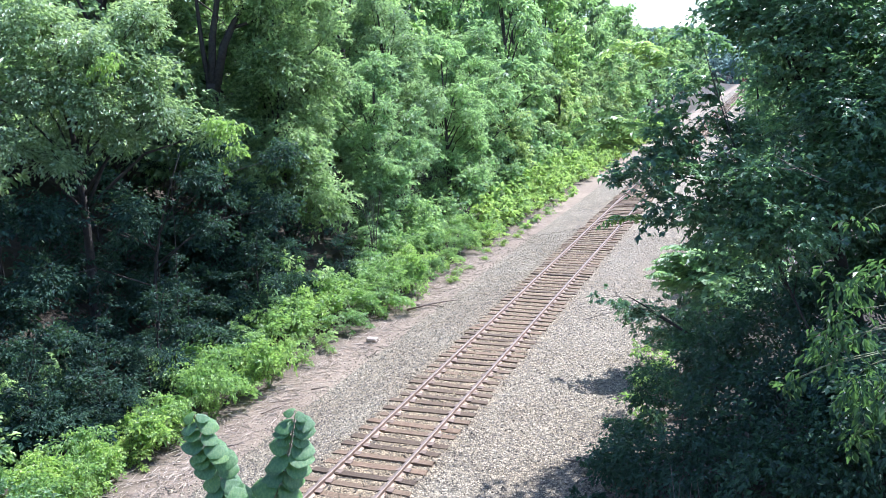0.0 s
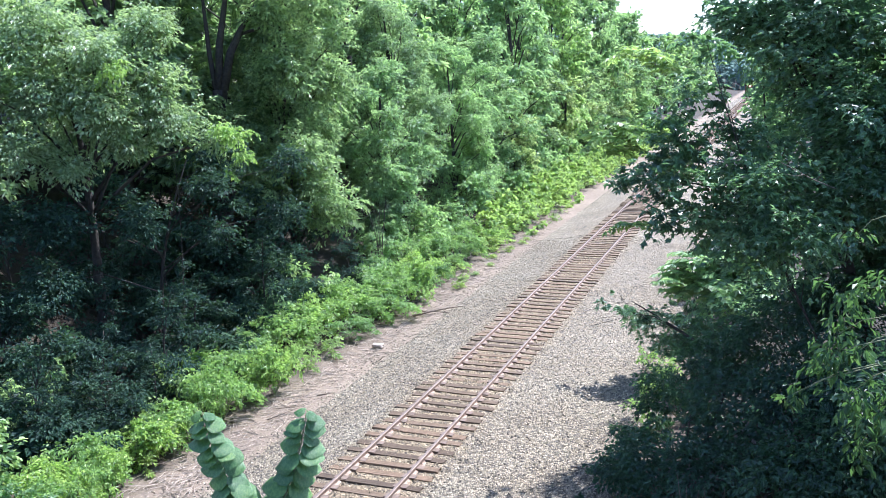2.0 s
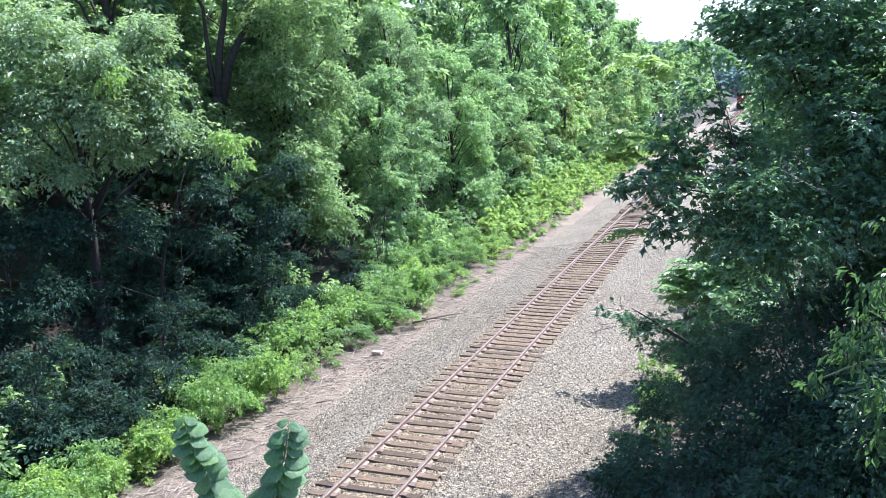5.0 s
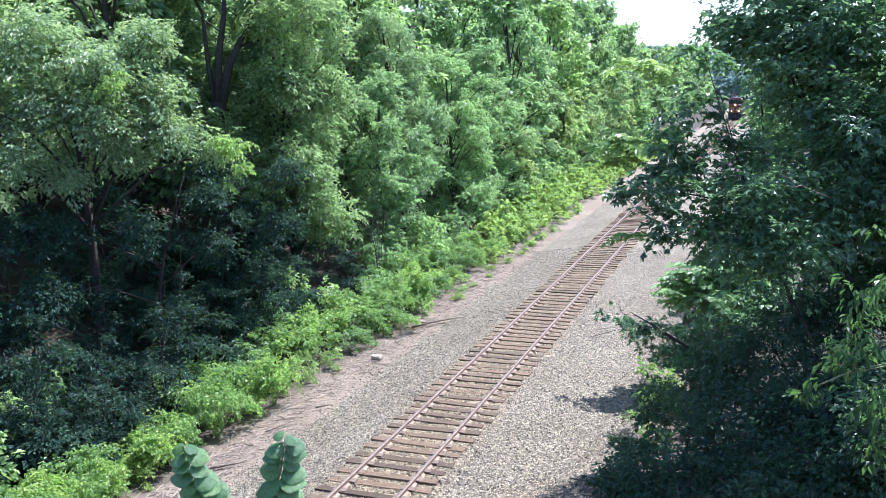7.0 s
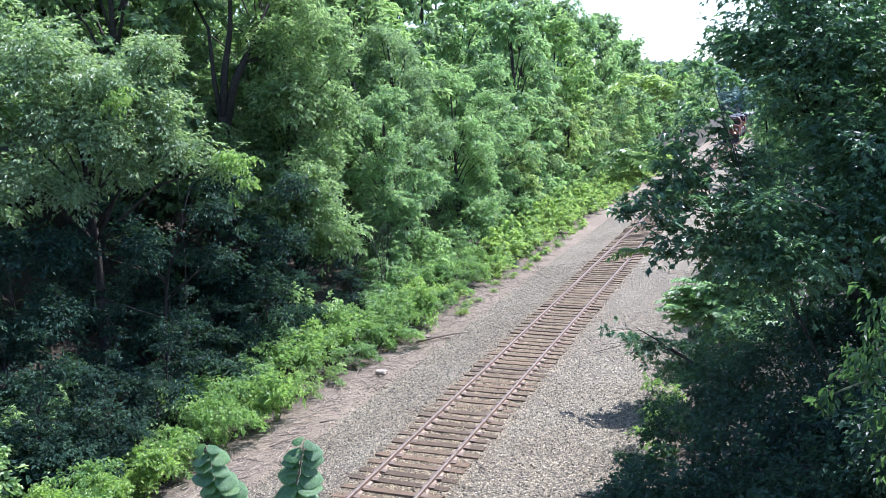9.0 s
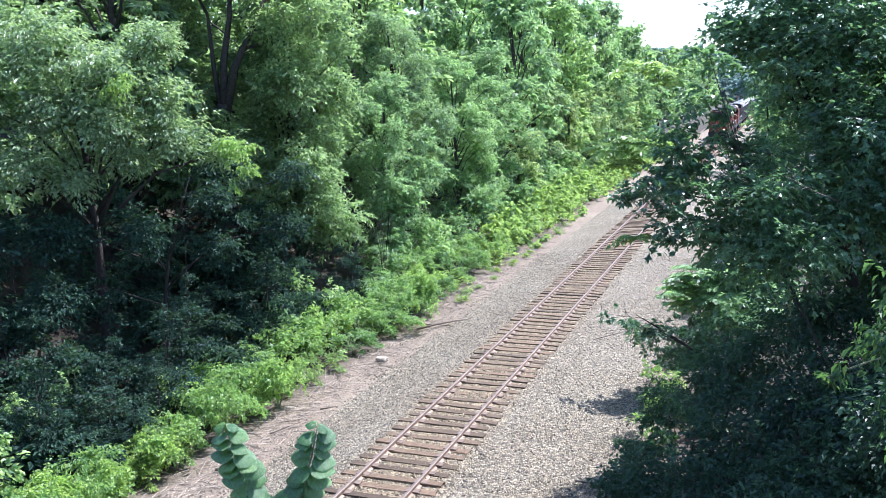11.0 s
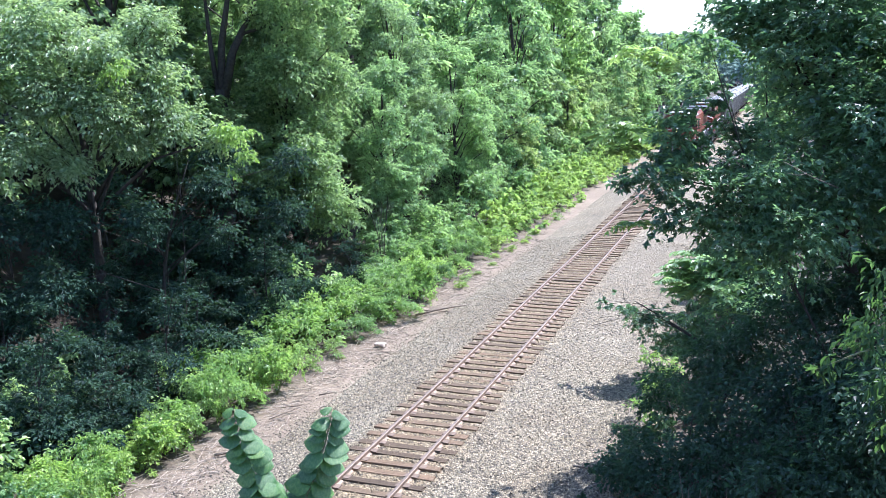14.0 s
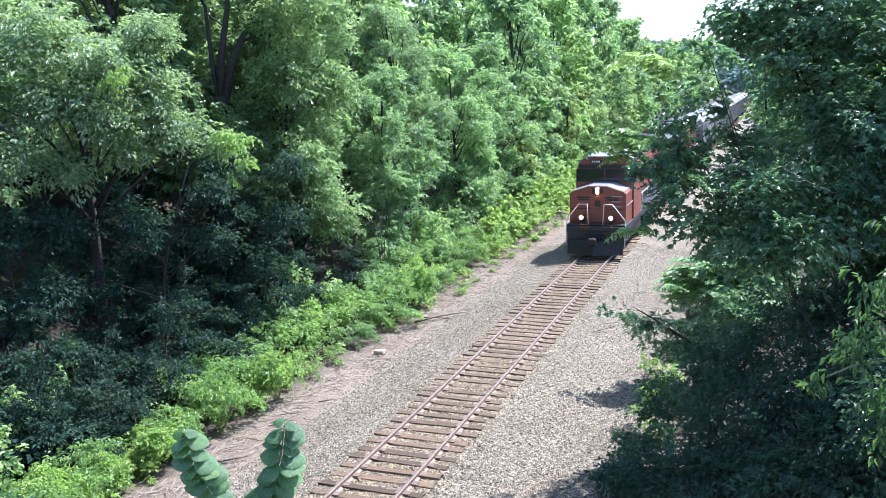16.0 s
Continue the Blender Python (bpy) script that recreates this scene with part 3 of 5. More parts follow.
# tall tree with a forked dark trunk
def forked_tree():
    base = Vector((-13.7, 31.0, land(-13.7, 31.0)))
    # Topmost lobes sit above the view, added to shade the hollow.
    lobes = [(-13.4, 32.5, 15.4, 1.7), (-11.6, 33.4, 13.8, 1.2), (-15.4, 31.4, 14.6, 1.6), (-10.9, 34.0, 12.2, 0.9), (-15.8, 32.0, 12.4, 1.1), (-12.4, 33.0, 16.8, 1.6), (-11.4, 34.4, 10.4, 0.8), (-8.8, 31.5, 14.6, 1.5), (-10.4, 31.0, 16.6, 1.7), (-8.0, 28.4, 13.8, 1.1),
             (-8.4, 34.5, 14.0, 1.0), (-11.6, 30.0, 14.6, 1.3), (-13.2, 29.6, 7.4, 0.9), (-12.6, 29.8, 5.8, 0.9), (-13.9, 29.4, 5.9, 0.9), (-11.2, 31.6, 11.4, 0.9), (-10.0, 31.9, 10.6, 0.8), (-10.9, 31.0, 9.2, 0.7), (-9.4, 31.6, 11.9, 0.8)]
    t = tagged(new("tree"), "tall tree with a dark forked trunk in the wood", "tree", "trees of the wood")
    t.location = base
    h = 8.6 - base.z
    bm = bmesh.new()
    tube(bm, [(0, 0, -0.2), (0.05, 0, 3), (0.1, 0.05, 0.75 * h), (0.15, 0.05, h)], [0.40, 0.34, 0.31, 0.24], 10)
    part("trunk", bm, BARK, t)
    for pts, g in (([(0.12, 0.05, h - 1.0), (0.65, 0.4, h + 1.5), (1.3, 0.9, h + 3.0), (1.9, 1.4, h + 4.6)], 0.22), ([(0.12, 0.05, h - 1.0), (0.2, 0.3, h + 1.8), (0.45, 0.6, h + 3.6), (0.3, 1.2, h + 6.5)], 0.20),
                   ([(0.9, 0.6, h + 2.2), (1.9, 1.6, h + 2.6), (2.9, 2.6, h + 2.3)], 0.08), ([(0.1, 0.05, h - 0.6), (-0.25, 0.2, h + 1.5), (-0.5, 0.4, h + 3.7), (-1.6, 0.6, h + 5.5)], 0.13), ([(1.3, 0.9, h + 3.0), (2.6, 2.2, h + 3.3), (3.4, 3.0, h + 3.0)], 0.07)):
        bm = bmesh.new()
        tube(bm, pts, [g * (1 - 0.7 * i / (len(pts) - 1)) for i in range(len(pts))], 7)
        part("limb", bm, BARK, t)
    v, f = sprays(np.random.default_rng(43), [(x - base.x, y - base.y, z - base.z, r) for x, y, z, r in lobes], 0.17, layers=0.95)
    arrays_object("crown", v, f, LEAF_FOREST, t)


forked_tree()


# ---------------------------------------------------------------- shrubs along the ballast
def shrub(seed, height, spread, count, leaf, material, label, **how):
    rnd = random.Random(seed)
    lobes = []
    for i in range(count + 3):
        a = i * 2.4 + rnd.uniform(-0.4, 0.4)
        r = rnd.uniform(0.13, 0.36) * spread
        d = (spread - r) * rnd.uniform(0.15, 1.35)
        lobes.append((d * math.cos(a), d * math.sin(a), height * rnd.uniform(0.2, 1.0) * (1.1 - 0.4 * d / spread) - r * 0.3, r))
    return plant_tree("shrub", label, "shrub", (0, 0, 0), lobes, leaf, material, seed, 0.03, "shrubs beside the track", wood=STEM, spray=0.26, slim=0.58, layers=0.85, **how)


sh_a = shrub(51, 1.6, 1.05, 10, 0.115, LEAF_SHRUB, "bright green leafy shrub beside the ballast")
sh_b = shrub(52, 2.1, 1.2, 11, 0.12, LEAF_DEEP, "green leafy shrub beside the ballast")
sh_c = shrub(53, 1.1, 0.9, 9, 0.11, LEAF_VERGE, "low yellow-green weeds beside the ballast")
sh_d = shrub(54, 1.7, 1.3, 8, 0.29, LEAF_VERGE, "bright green shrub further along the track")
sh_e = shrub(55, 3.2, 1.7, 11, 0.19, LEAF_LIGHT, "tall green bush in front of the wood")
sh_g = shrub(59, 2.6, 1.1, 7, 0.15, LEAF_LIGHT, "young broadleaved sapling in dappled light under the trees")
sh_f = shrub(56, 3.4, 2.0, 10, 0.36, LEAF_LIGHT, "tall green bush further along the wood")
# Ground cover added to keep the hollow dark; shade is in its leaf colour.
sh_h = shrub(60, 1.4, 1.4, 8, 0.19, LEAF_SHADE, "low plants added under the trees, leaf colour darkened for shade")
spots = random.Random(15)
beds = {k: [] for k in "abcdef"}
beds["g"] = [(-10.3, 16.2, 90, 0.9), (-8.8, 26.5, 40, 1.1), (-9.1, 29.5, 140, 1.3), (-11.6, 18.9, 20, 1.1)]
y = 11.5
while y < 46:
    beds["abcb"[spots.randrange(4)]].append((-6.15 + spots.uniform(-0.5, 0.35), y + spots.uniform(-0.4, 0.4), spots.uniform(0, 360), spots.uniform(0.55, 1.1), spots.uniform(0.8, 1.3)))
    if y > 19.0:
        beds["ab"[spots.randrange(2)]].append((-7.7 + spots.uniform(-0.4, 0.4), y + 0.6, spots.uniform(0, 360), spots.uniform(0.8, 1.15)))
    y += 1.45
while y < 150:
    beds["d"].append((-6.2 + spots.uniform(-0.4, 0.3), y, spots.uniform(0, 360), spots.uniform(0.75, 1.05)))
    if spots.random() < 0.7:
        beds["d"].append((-7.6 + spots.uniform(-0.5, 0.5), y + 0.9, spots.uniform(0, 360), spots.uniform(1.0, 1.4)))
    y += 2.2
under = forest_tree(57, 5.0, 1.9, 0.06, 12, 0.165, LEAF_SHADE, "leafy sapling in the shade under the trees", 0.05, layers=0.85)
places = []
for x, y0, y1, step in ((-9.4, 12.5, 34, 2.9), (-12.2, 11, 36, 3.6), (-15.2, 13, 42, 4.2)):
    y = y0
    while y < y1:
        places.append((x + spots.uniform(-0.7, 0.7), y + spots.uniform(-0.6, 0.6), spots.uniform(0, 360), spots.uniform(0.55, 1.0) * (1.25 if x < -12 else 1)))
        y += step
places += [(-8.8, 15.6, 200, 0.5), (-8.5, 17.3, 100, 0.5), (-8.3, 19.2, 30, 0.5), (-7.4, 17.4, 160, 0.36)]
stand(under, places)
beds["a"] += [(-6.7, 13.4, 20, 0.9), (-6.4, 15.0, 140, 0.8), (-9.4, 13.0, 310, 0.9), (-6.3, 16.6, 60, 0.85), (-7.0, 15.3, 200, 0.9), (-7.2, 13.9, 280, 0.85), (-6.7, 17.9, 150, 0.85), (-6.2, 12.6, 20, 0.7)]
beds["b"] += [(-7.9, 12.6, 20, 0.9)]
beds["h"] = []
for x in (-8.7, -10.6, -12.8, -15.4):
    for k in range(11):
        beds["h"].append((x + spots.uniform(-0.5, 0.5), 13.2 + 1.9 * k + spots.uniform(-0.5, 0.5), spots.uniform(0, 360), spots.uniform(0.7, 1.15)))
for y in np.arange(35.5, 62, 1.7):
    beds["c"].append((-5.0 + spots.uniform(-0.3, 0.25), y + spots.uniform(-0.5, 0.5), spots.uniform(0, 360), spots.uniform(0.3, 0.5), spots.uniform(0.5, 0.9)))
for y in (10, 13.5, 37.5, 41, 44.5, 48):
    beds["e"].append((-9.0 + spots.uniform(-0.6, 0.5), y, spots.uniform(0, 360), spots.uniform(0.7, 1.1)))
for y in range(51, 135, 4):
    beds["f"].append((-9.1 + spots.uniform(-0.6, 0.6), y, spots.uniform(0, 360), spots.uniform(0.75, 1.15)))
for proto, k in ((sh_a, "a"), (sh_b, "b"), (sh_c, "c"), (sh_d, "d"), (sh_e, "e"), (sh_f, "f"), (sh_g, "g"), (sh_h, "h")):
    stand(proto, beds[k])

# ---------------------------------------------------------------- trees on the other side of the line
OVER = [ (9.39, 19.12, 9.54, 1.39), (8.23, 19.80, 9.73, 1.06), (7.29, 20.58, 9.93, 0.56), (9.98, 17.89, 7.85, 1.26), (9.15, 19.77, 8.09, 0.85), (9.64, 17.45, 6.43, 1.15), (8.91, 19.37, 6.48, 0.94), (8.75, 20.87, 8.91, 0.5), (7.78, 19.71, 10.09, 0.59), (9.5, 20.5, 11.4, 1.5), (8.0, 21.0, 11.5, 1.1), (11.5, 18.5, 9.6, 1.6), (11.8, 17.5, 7.0, 1.5)]
plant_tree("tree", "dark green maple overhanging the railway cutting", "tree", (10.8, 20.5, land(10.8, 20.5)), OVER, 0.155, LEAF_MAPLE, 61, 0.17, "trees beside the cutting", layers=1.8, slim=1.0, blade=lobed_arrays, spray=0.55, level=1.0)
LEAN = [(7.00, 17.20, 7.55, 0.20), (7.28, 17.50, 8.32, 0.16), (6.35, 17.10, 8.00, 0.24), (6.83, 17.36, 8.51, 0.32), (7.16, 17.48, 8.50, 0.22), (6.66, 17.20, 8.09, 0.20), (6.48, 17.00, 7.63, 0.30), (7.67, 17.49, 7.63, 0.24), (6.69, 16.42, 6.94, 0.33), (7.09, 16.55, 6.83, 0.30), (7.57, 16.75, 6.91, 0.42), (7.79, 16.71, 6.29, 0.63), (7.12, 16.41, 6.16, 0.46), (8.26, 16.46, 6.85, 0.61), (8.67, 15.88, 5.95, 0.74), (8.02, 16.14, 5.77, 0.61), (6.84, 17.01, 9.45, 0.21), (7.24, 17.13, 9.28, 0.29), (8.02, 17.62, 7.57, 0.43), (7.33, 17.40, 7.83, 0.26), (6.73, 17.03, 7.19, 0.28), (6.87, 17.14, 7.45, 0.25), (6.45, 16.70, 7.25, 0.28), (6.75, 16.90, 7.75, 0.28), (7.50, 17.20, 7.10, 0.30)]
lean = plant_tree("tree", "maple leaning out over the ballast", "tree", (10.4, 17.2, land(10.4, 17.2)), LEAN, 0.145, LEAF_MAPLE, 62, 0.03, "trees beside the cutting", layers=1.8, slim=1.0, blade=lobed_arrays, per=10, level=1.0)
BOUGH = [(6.20, 16.83, 7.22, 0.28), (5.80, 16.61, 6.98, 0.24), (5.49, 16.47, 6.81, 0.22), (6.21, 16.21, 6.86, 0.40), (6.43, 16.18, 6.29, 0.36)]
HINGE = Vector((7.2, 16.5, 6.75))


def swinging_bough():
    """The outermost bough of the leaning maple, which the wind moves."""
    local = [(x - HINGE.x, y - HINGE.y, z - HINGE.z, r) for x, y, z, r in BOUGH]
    bm = bmesh.new()
    tube(bm, [(0.4, 0.05, -0.05), (-0.5, 0.1, 0.12), (-1.1, 0.15, 0.2), (-1.65, 0.0, 0.08)], [0.016, 0.013, 0.009, 0.004], 6)
    for x, y, z, r in local[3:]:
        tube(bm, [(-0.3, 0.05, 0.05), (x, y, z)], [0.009, 0.004], 5)
    bough = part("bough", bm, BARK, lean)
    bough.location = HINGE - lean.location
    v, f = sprays(np.random.default_rng(74), local, 0.145, layers=1.5, slim=1.0, blade=lobed_arrays, per=10, level=1.0)
    arrays_object("leaves", v, f, LEAF_MAPLE, bough)
    return bough


bough = swinging_bough()
bm = bmesh.new()
for pts, g in (([(9.4, 16.6, 6.75), (9.02, 15.5, 7.03), (8.90, 15.17, 7.12), (8.44, 15.25, 7.37)], 0.012), ([(9.0, 15.2, 7.07), (9.05, 15.1, 7.2), (9.02, 15.0, 7.3)], 0.008), ([(8.8, 15.2, 7.18), (8.68, 15.1, 7.16), (8.5, 15.05, 7.2)], 0.007)):
    tube(bm, [Vector(q) - lean.location for q in pts], [g * (1 - 0.2 * k) for k in range(len(pts))], 6)
part("dead_limb", bm, DRIFT, lean, "bare grey dead branch")
LIT = [ (7.99, 23.84, 8.57, 0.40), (7.96, 23.65, 7.79, 0.43), (8.49, 23.90, 7.99, 0.43), (8.70, 22.74, 7.29, 0.44), (8.07, 23.47, 6.74, 0.43), (7.71, 23.80, 8.93, 0.26) ]
plant_tree("tree", "light green young tree behind the maple", "tree", (9.6, 23.0, land(9.6, 23.0)), LIT, 0.16, LEAF_LIGHT, 68, 0.07, "trees beside the cutting", layers=0.8)
# Added tree: lobes beyond the view shade the bank, inner ones back the maple.
BACK = [(10.3, 22.5, 9.6, 1.5), (10.1, 23.0, 7.2, 1.4), (10.3, 22.4, 5.0, 1.3), (9.9, 23.6, 11.6, 1.5), (11.2, 22.5, 8.6, 1.5), (12.8, 23.6, 9.6, 1.8), (12.2, 24.6, 7.2, 1.4), (12.8, 21.5, 8.0, 1.7), (12.2, 22.8, 6.0, 1.7), (13.8, 23.5, 7.4, 1.7), (11.6, 20.6, 6.4, 1.4), (12.4, 19.6, 9.4, 1.6), (11.0, 22.0, 4.0, 1.2), (12.6, 18.0, 5.0, 1.5)]
plant_tree("tree", "broad tree added behind the maple to shade the bank", "tree", (12.2, 23.0, land(12.2, 23.0)), BACK, 0.24, LEAF_MAPLE, 69, 0.2, "trees beside the cutting", layers=1.5)
GAPS = [(5.4, 22.9, 0.5, 0.30), (5.2, 23.4, 1.1, 0.2), (5.3, 21.8, 0.3, 0.26), (5.8, 22.4, 1.1, 0.28)]
plant_tree("shrub", "sunlit yellow-green weeds beside the ballast", "shrub", (5.5, 22.6, land(5.5, 22.6)), GAPS, 0.12, LEAF_SHRUB, 58, 0.02, "shrubs below the cutting", wood=STEM, layers=0.8, slim=0.4)
SUMAC = [(6.6, 25.9, 2.35, 0.6), (7.3, 26.0, 2.3, 0.6), (5.9, 26.7, 3.05, 0.55), (5.6, 26.4, 2.55, 0.45), (6.8, 26.7, 3.1, 0.7), (7.6, 26.8, 2.6, 0.75), (5.6, 27.0, 2.2, 0.5), (6.6, 26.3, 2.1, 0.7)]
plant_tree("sumac", "sunlit green sumac with long leaves beside the ballast", "shrub", (6.9, 27.0, land(6.9, 27.0)), [(x + 0.5, y, z + 0.1, r) for x, y, z, r in SUMAC], 0.9, LEAF_LIGHT, 63, 0.06, "shrubs below the cutting", feathered=True, dense=44.0, leaflet=0.36, slim=0.52)
AIL = [ (5.27, 17.71, 7.86, 0.25), (5.06, 17.57, 7.59, 0.21), (5.45, 17.67, 7.35, 0.27), (5.81, 17.86, 7.62, 0.25), (5.78, 18.74, 9.19, 0.26), (5.45, 18.62, 9.26, 0.15), (5.92, 16.47, 6.04, 0.14), (6.31, 17.95, 7.09, 0.25), (6.12, 18.83, 9.00, 0.19) ]
plant_tree("tree", "slender tree with sunlit yellow-green feathery leaves over the track", "tree", (9.8, 18.9, land(9.8, 18.9)), AIL, 0.44, LEAF_VERGE, 65, 0.012, "trees beside the cutting", feathered=True, dense=60.0, leaflet=0.46, slim=0.46, pairs=6)
LOWB = [(3.70, 25.5, 2.02, 0.22), (4.15, 25.5, 1.72, 0.27), (4.55, 25.6, 1.50, 0.36), (5.05, 25.7, 1.35, 0.60), (5.85, 25.9, 0.8, 0.6), (6.80, 26.15, 0.9, 0.8)]
plant_tree("tree", "young maple reaching towards the track", "tree", (7.6, 25.4, land(7.6, 25.4)), LOWB, 0.15, LEAF_MAPLE, 64, 0.07, "trees beside the cutting", layers=1.2, slim=1.0, blade=lobed_arrays, per=10)
MASS = [[(7.1, 19.9, 2.2, 0.92), (8.3, 20.5, 2.8, 1.18), (6.1, 20.5, 1.3, 0.6), (5.8, 20.2, 0.9, 0.36)], [(9.6, 19.0, 3.8, 1.29), (10.2, 16.9, 2.9, 1.15), (9.0, 17.4, 2.4, 1.22)],
        [(7.7, 17.9, 1.8, 1.06), (6.0, 17.0, 0.8, 0.66), (7.3, 16.5, 1.1, 1.0), (5.35, 17.7, 0.35, 0.45), (5.6, 18.9, 0.4, 0.45)], [(8.8, 15.1, 1.8, 1.08), (9.9, 14.5, 2.3, 1.01), (10.6, 14.0, 3.6, 1.3)]]
for i, lobes in enumerate(MASS):
    x, y = sum(l[0] for l in lobes) / len(lobes), sum(l[1] for l in lobes) / len(lobes)
    plant_tree("bush", "dense bush on the bank, shade in its leaf colour", "shrub", (x, y, land(x, y)), lobes, 0.115, LEAF_DARK, 70 + i, 0.05, "shrubs below the cutting", layers=1.0, slim=0.6)
bank = shrub(66, 2.6, 1.6, 7, 0.2, LEAF_DARK, "bush along the bank, shade in its leaf colour")
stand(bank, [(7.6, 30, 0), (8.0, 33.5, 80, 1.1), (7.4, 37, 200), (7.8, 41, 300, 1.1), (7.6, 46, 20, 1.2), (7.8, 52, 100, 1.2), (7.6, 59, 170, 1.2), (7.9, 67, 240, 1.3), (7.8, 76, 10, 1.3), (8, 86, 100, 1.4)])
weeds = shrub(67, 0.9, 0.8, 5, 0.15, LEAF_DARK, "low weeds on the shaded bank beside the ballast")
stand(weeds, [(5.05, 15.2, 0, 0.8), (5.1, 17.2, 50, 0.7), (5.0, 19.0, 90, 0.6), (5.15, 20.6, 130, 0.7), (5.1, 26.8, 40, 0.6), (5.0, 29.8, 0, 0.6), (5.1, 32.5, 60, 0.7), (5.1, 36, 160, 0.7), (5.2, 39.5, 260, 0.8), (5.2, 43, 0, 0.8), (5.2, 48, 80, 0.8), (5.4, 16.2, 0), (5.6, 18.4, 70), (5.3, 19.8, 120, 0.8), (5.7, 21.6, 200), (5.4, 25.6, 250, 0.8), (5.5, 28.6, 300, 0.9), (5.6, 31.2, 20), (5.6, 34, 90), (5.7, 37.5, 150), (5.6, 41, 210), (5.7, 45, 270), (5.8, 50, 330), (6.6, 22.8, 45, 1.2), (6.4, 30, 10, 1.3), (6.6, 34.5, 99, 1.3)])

# ---------------------------------------------------------------- plants close to the camera
def broad_leaf():
    """A rounded leaf folded along its midrib, its tip turned down."""
    bm = bmesh.new()
    rib = [bm.verts.new((0, y, 0.004 - 0.06 * max(0, y - 0.3) ** 2 * 8)) for y in (0, 0.25, 0.5, 0.75, 1.0)]
    for s in (-1, 1):
        rim = [bm.verts.new((s * w, y, -0.75 * w * w - 0.12 * w - 0.7 * max(0, y - 0.35) ** 2)) for y, w in ((-0.06, 0.16), (0.08, 0.36), (0.38, 0.46), (0.68, 0.36), (0.90, 0.16))]
        fs = [(rib[0], rib[1], rim[1], rim[0]), (rib[1], rib[2], rim[2], rim[1]), (rib[2], rib[3], rim[3], rim[2]), (rib[3], rib[4], rim[4], rim[3])]
        for q in fs:
            bm.faces.new(q if s < 0 else q[::-1]).smooth = True
    me = bpy.data.meshes.new("leaf")
    bm.to_mesh(me)
    bm.free()
    me.materials.append(LEAF_BROAD)
    return me


LEAF_MESH = broad_leaf()


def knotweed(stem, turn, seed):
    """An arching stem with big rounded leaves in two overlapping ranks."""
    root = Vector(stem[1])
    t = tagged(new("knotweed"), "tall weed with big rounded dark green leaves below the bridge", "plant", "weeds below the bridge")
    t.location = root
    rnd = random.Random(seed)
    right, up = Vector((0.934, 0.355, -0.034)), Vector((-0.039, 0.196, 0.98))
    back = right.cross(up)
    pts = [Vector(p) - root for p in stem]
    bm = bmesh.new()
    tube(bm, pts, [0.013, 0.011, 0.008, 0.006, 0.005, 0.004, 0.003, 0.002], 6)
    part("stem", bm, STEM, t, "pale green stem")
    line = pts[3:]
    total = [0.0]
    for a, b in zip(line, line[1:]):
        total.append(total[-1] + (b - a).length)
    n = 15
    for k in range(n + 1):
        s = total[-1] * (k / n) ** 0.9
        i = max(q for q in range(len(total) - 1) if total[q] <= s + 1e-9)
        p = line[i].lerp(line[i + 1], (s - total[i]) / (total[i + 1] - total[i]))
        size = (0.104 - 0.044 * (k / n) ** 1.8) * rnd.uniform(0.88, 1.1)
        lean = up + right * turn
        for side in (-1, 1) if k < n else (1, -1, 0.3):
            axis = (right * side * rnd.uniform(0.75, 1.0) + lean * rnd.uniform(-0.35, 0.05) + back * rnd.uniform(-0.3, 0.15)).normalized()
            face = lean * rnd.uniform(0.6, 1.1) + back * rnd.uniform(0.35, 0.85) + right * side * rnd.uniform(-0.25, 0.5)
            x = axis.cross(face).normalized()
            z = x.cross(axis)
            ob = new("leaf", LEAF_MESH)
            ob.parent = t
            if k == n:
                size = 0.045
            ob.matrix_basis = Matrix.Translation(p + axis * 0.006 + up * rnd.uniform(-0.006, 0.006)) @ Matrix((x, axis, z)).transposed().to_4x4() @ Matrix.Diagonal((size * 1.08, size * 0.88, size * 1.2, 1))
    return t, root


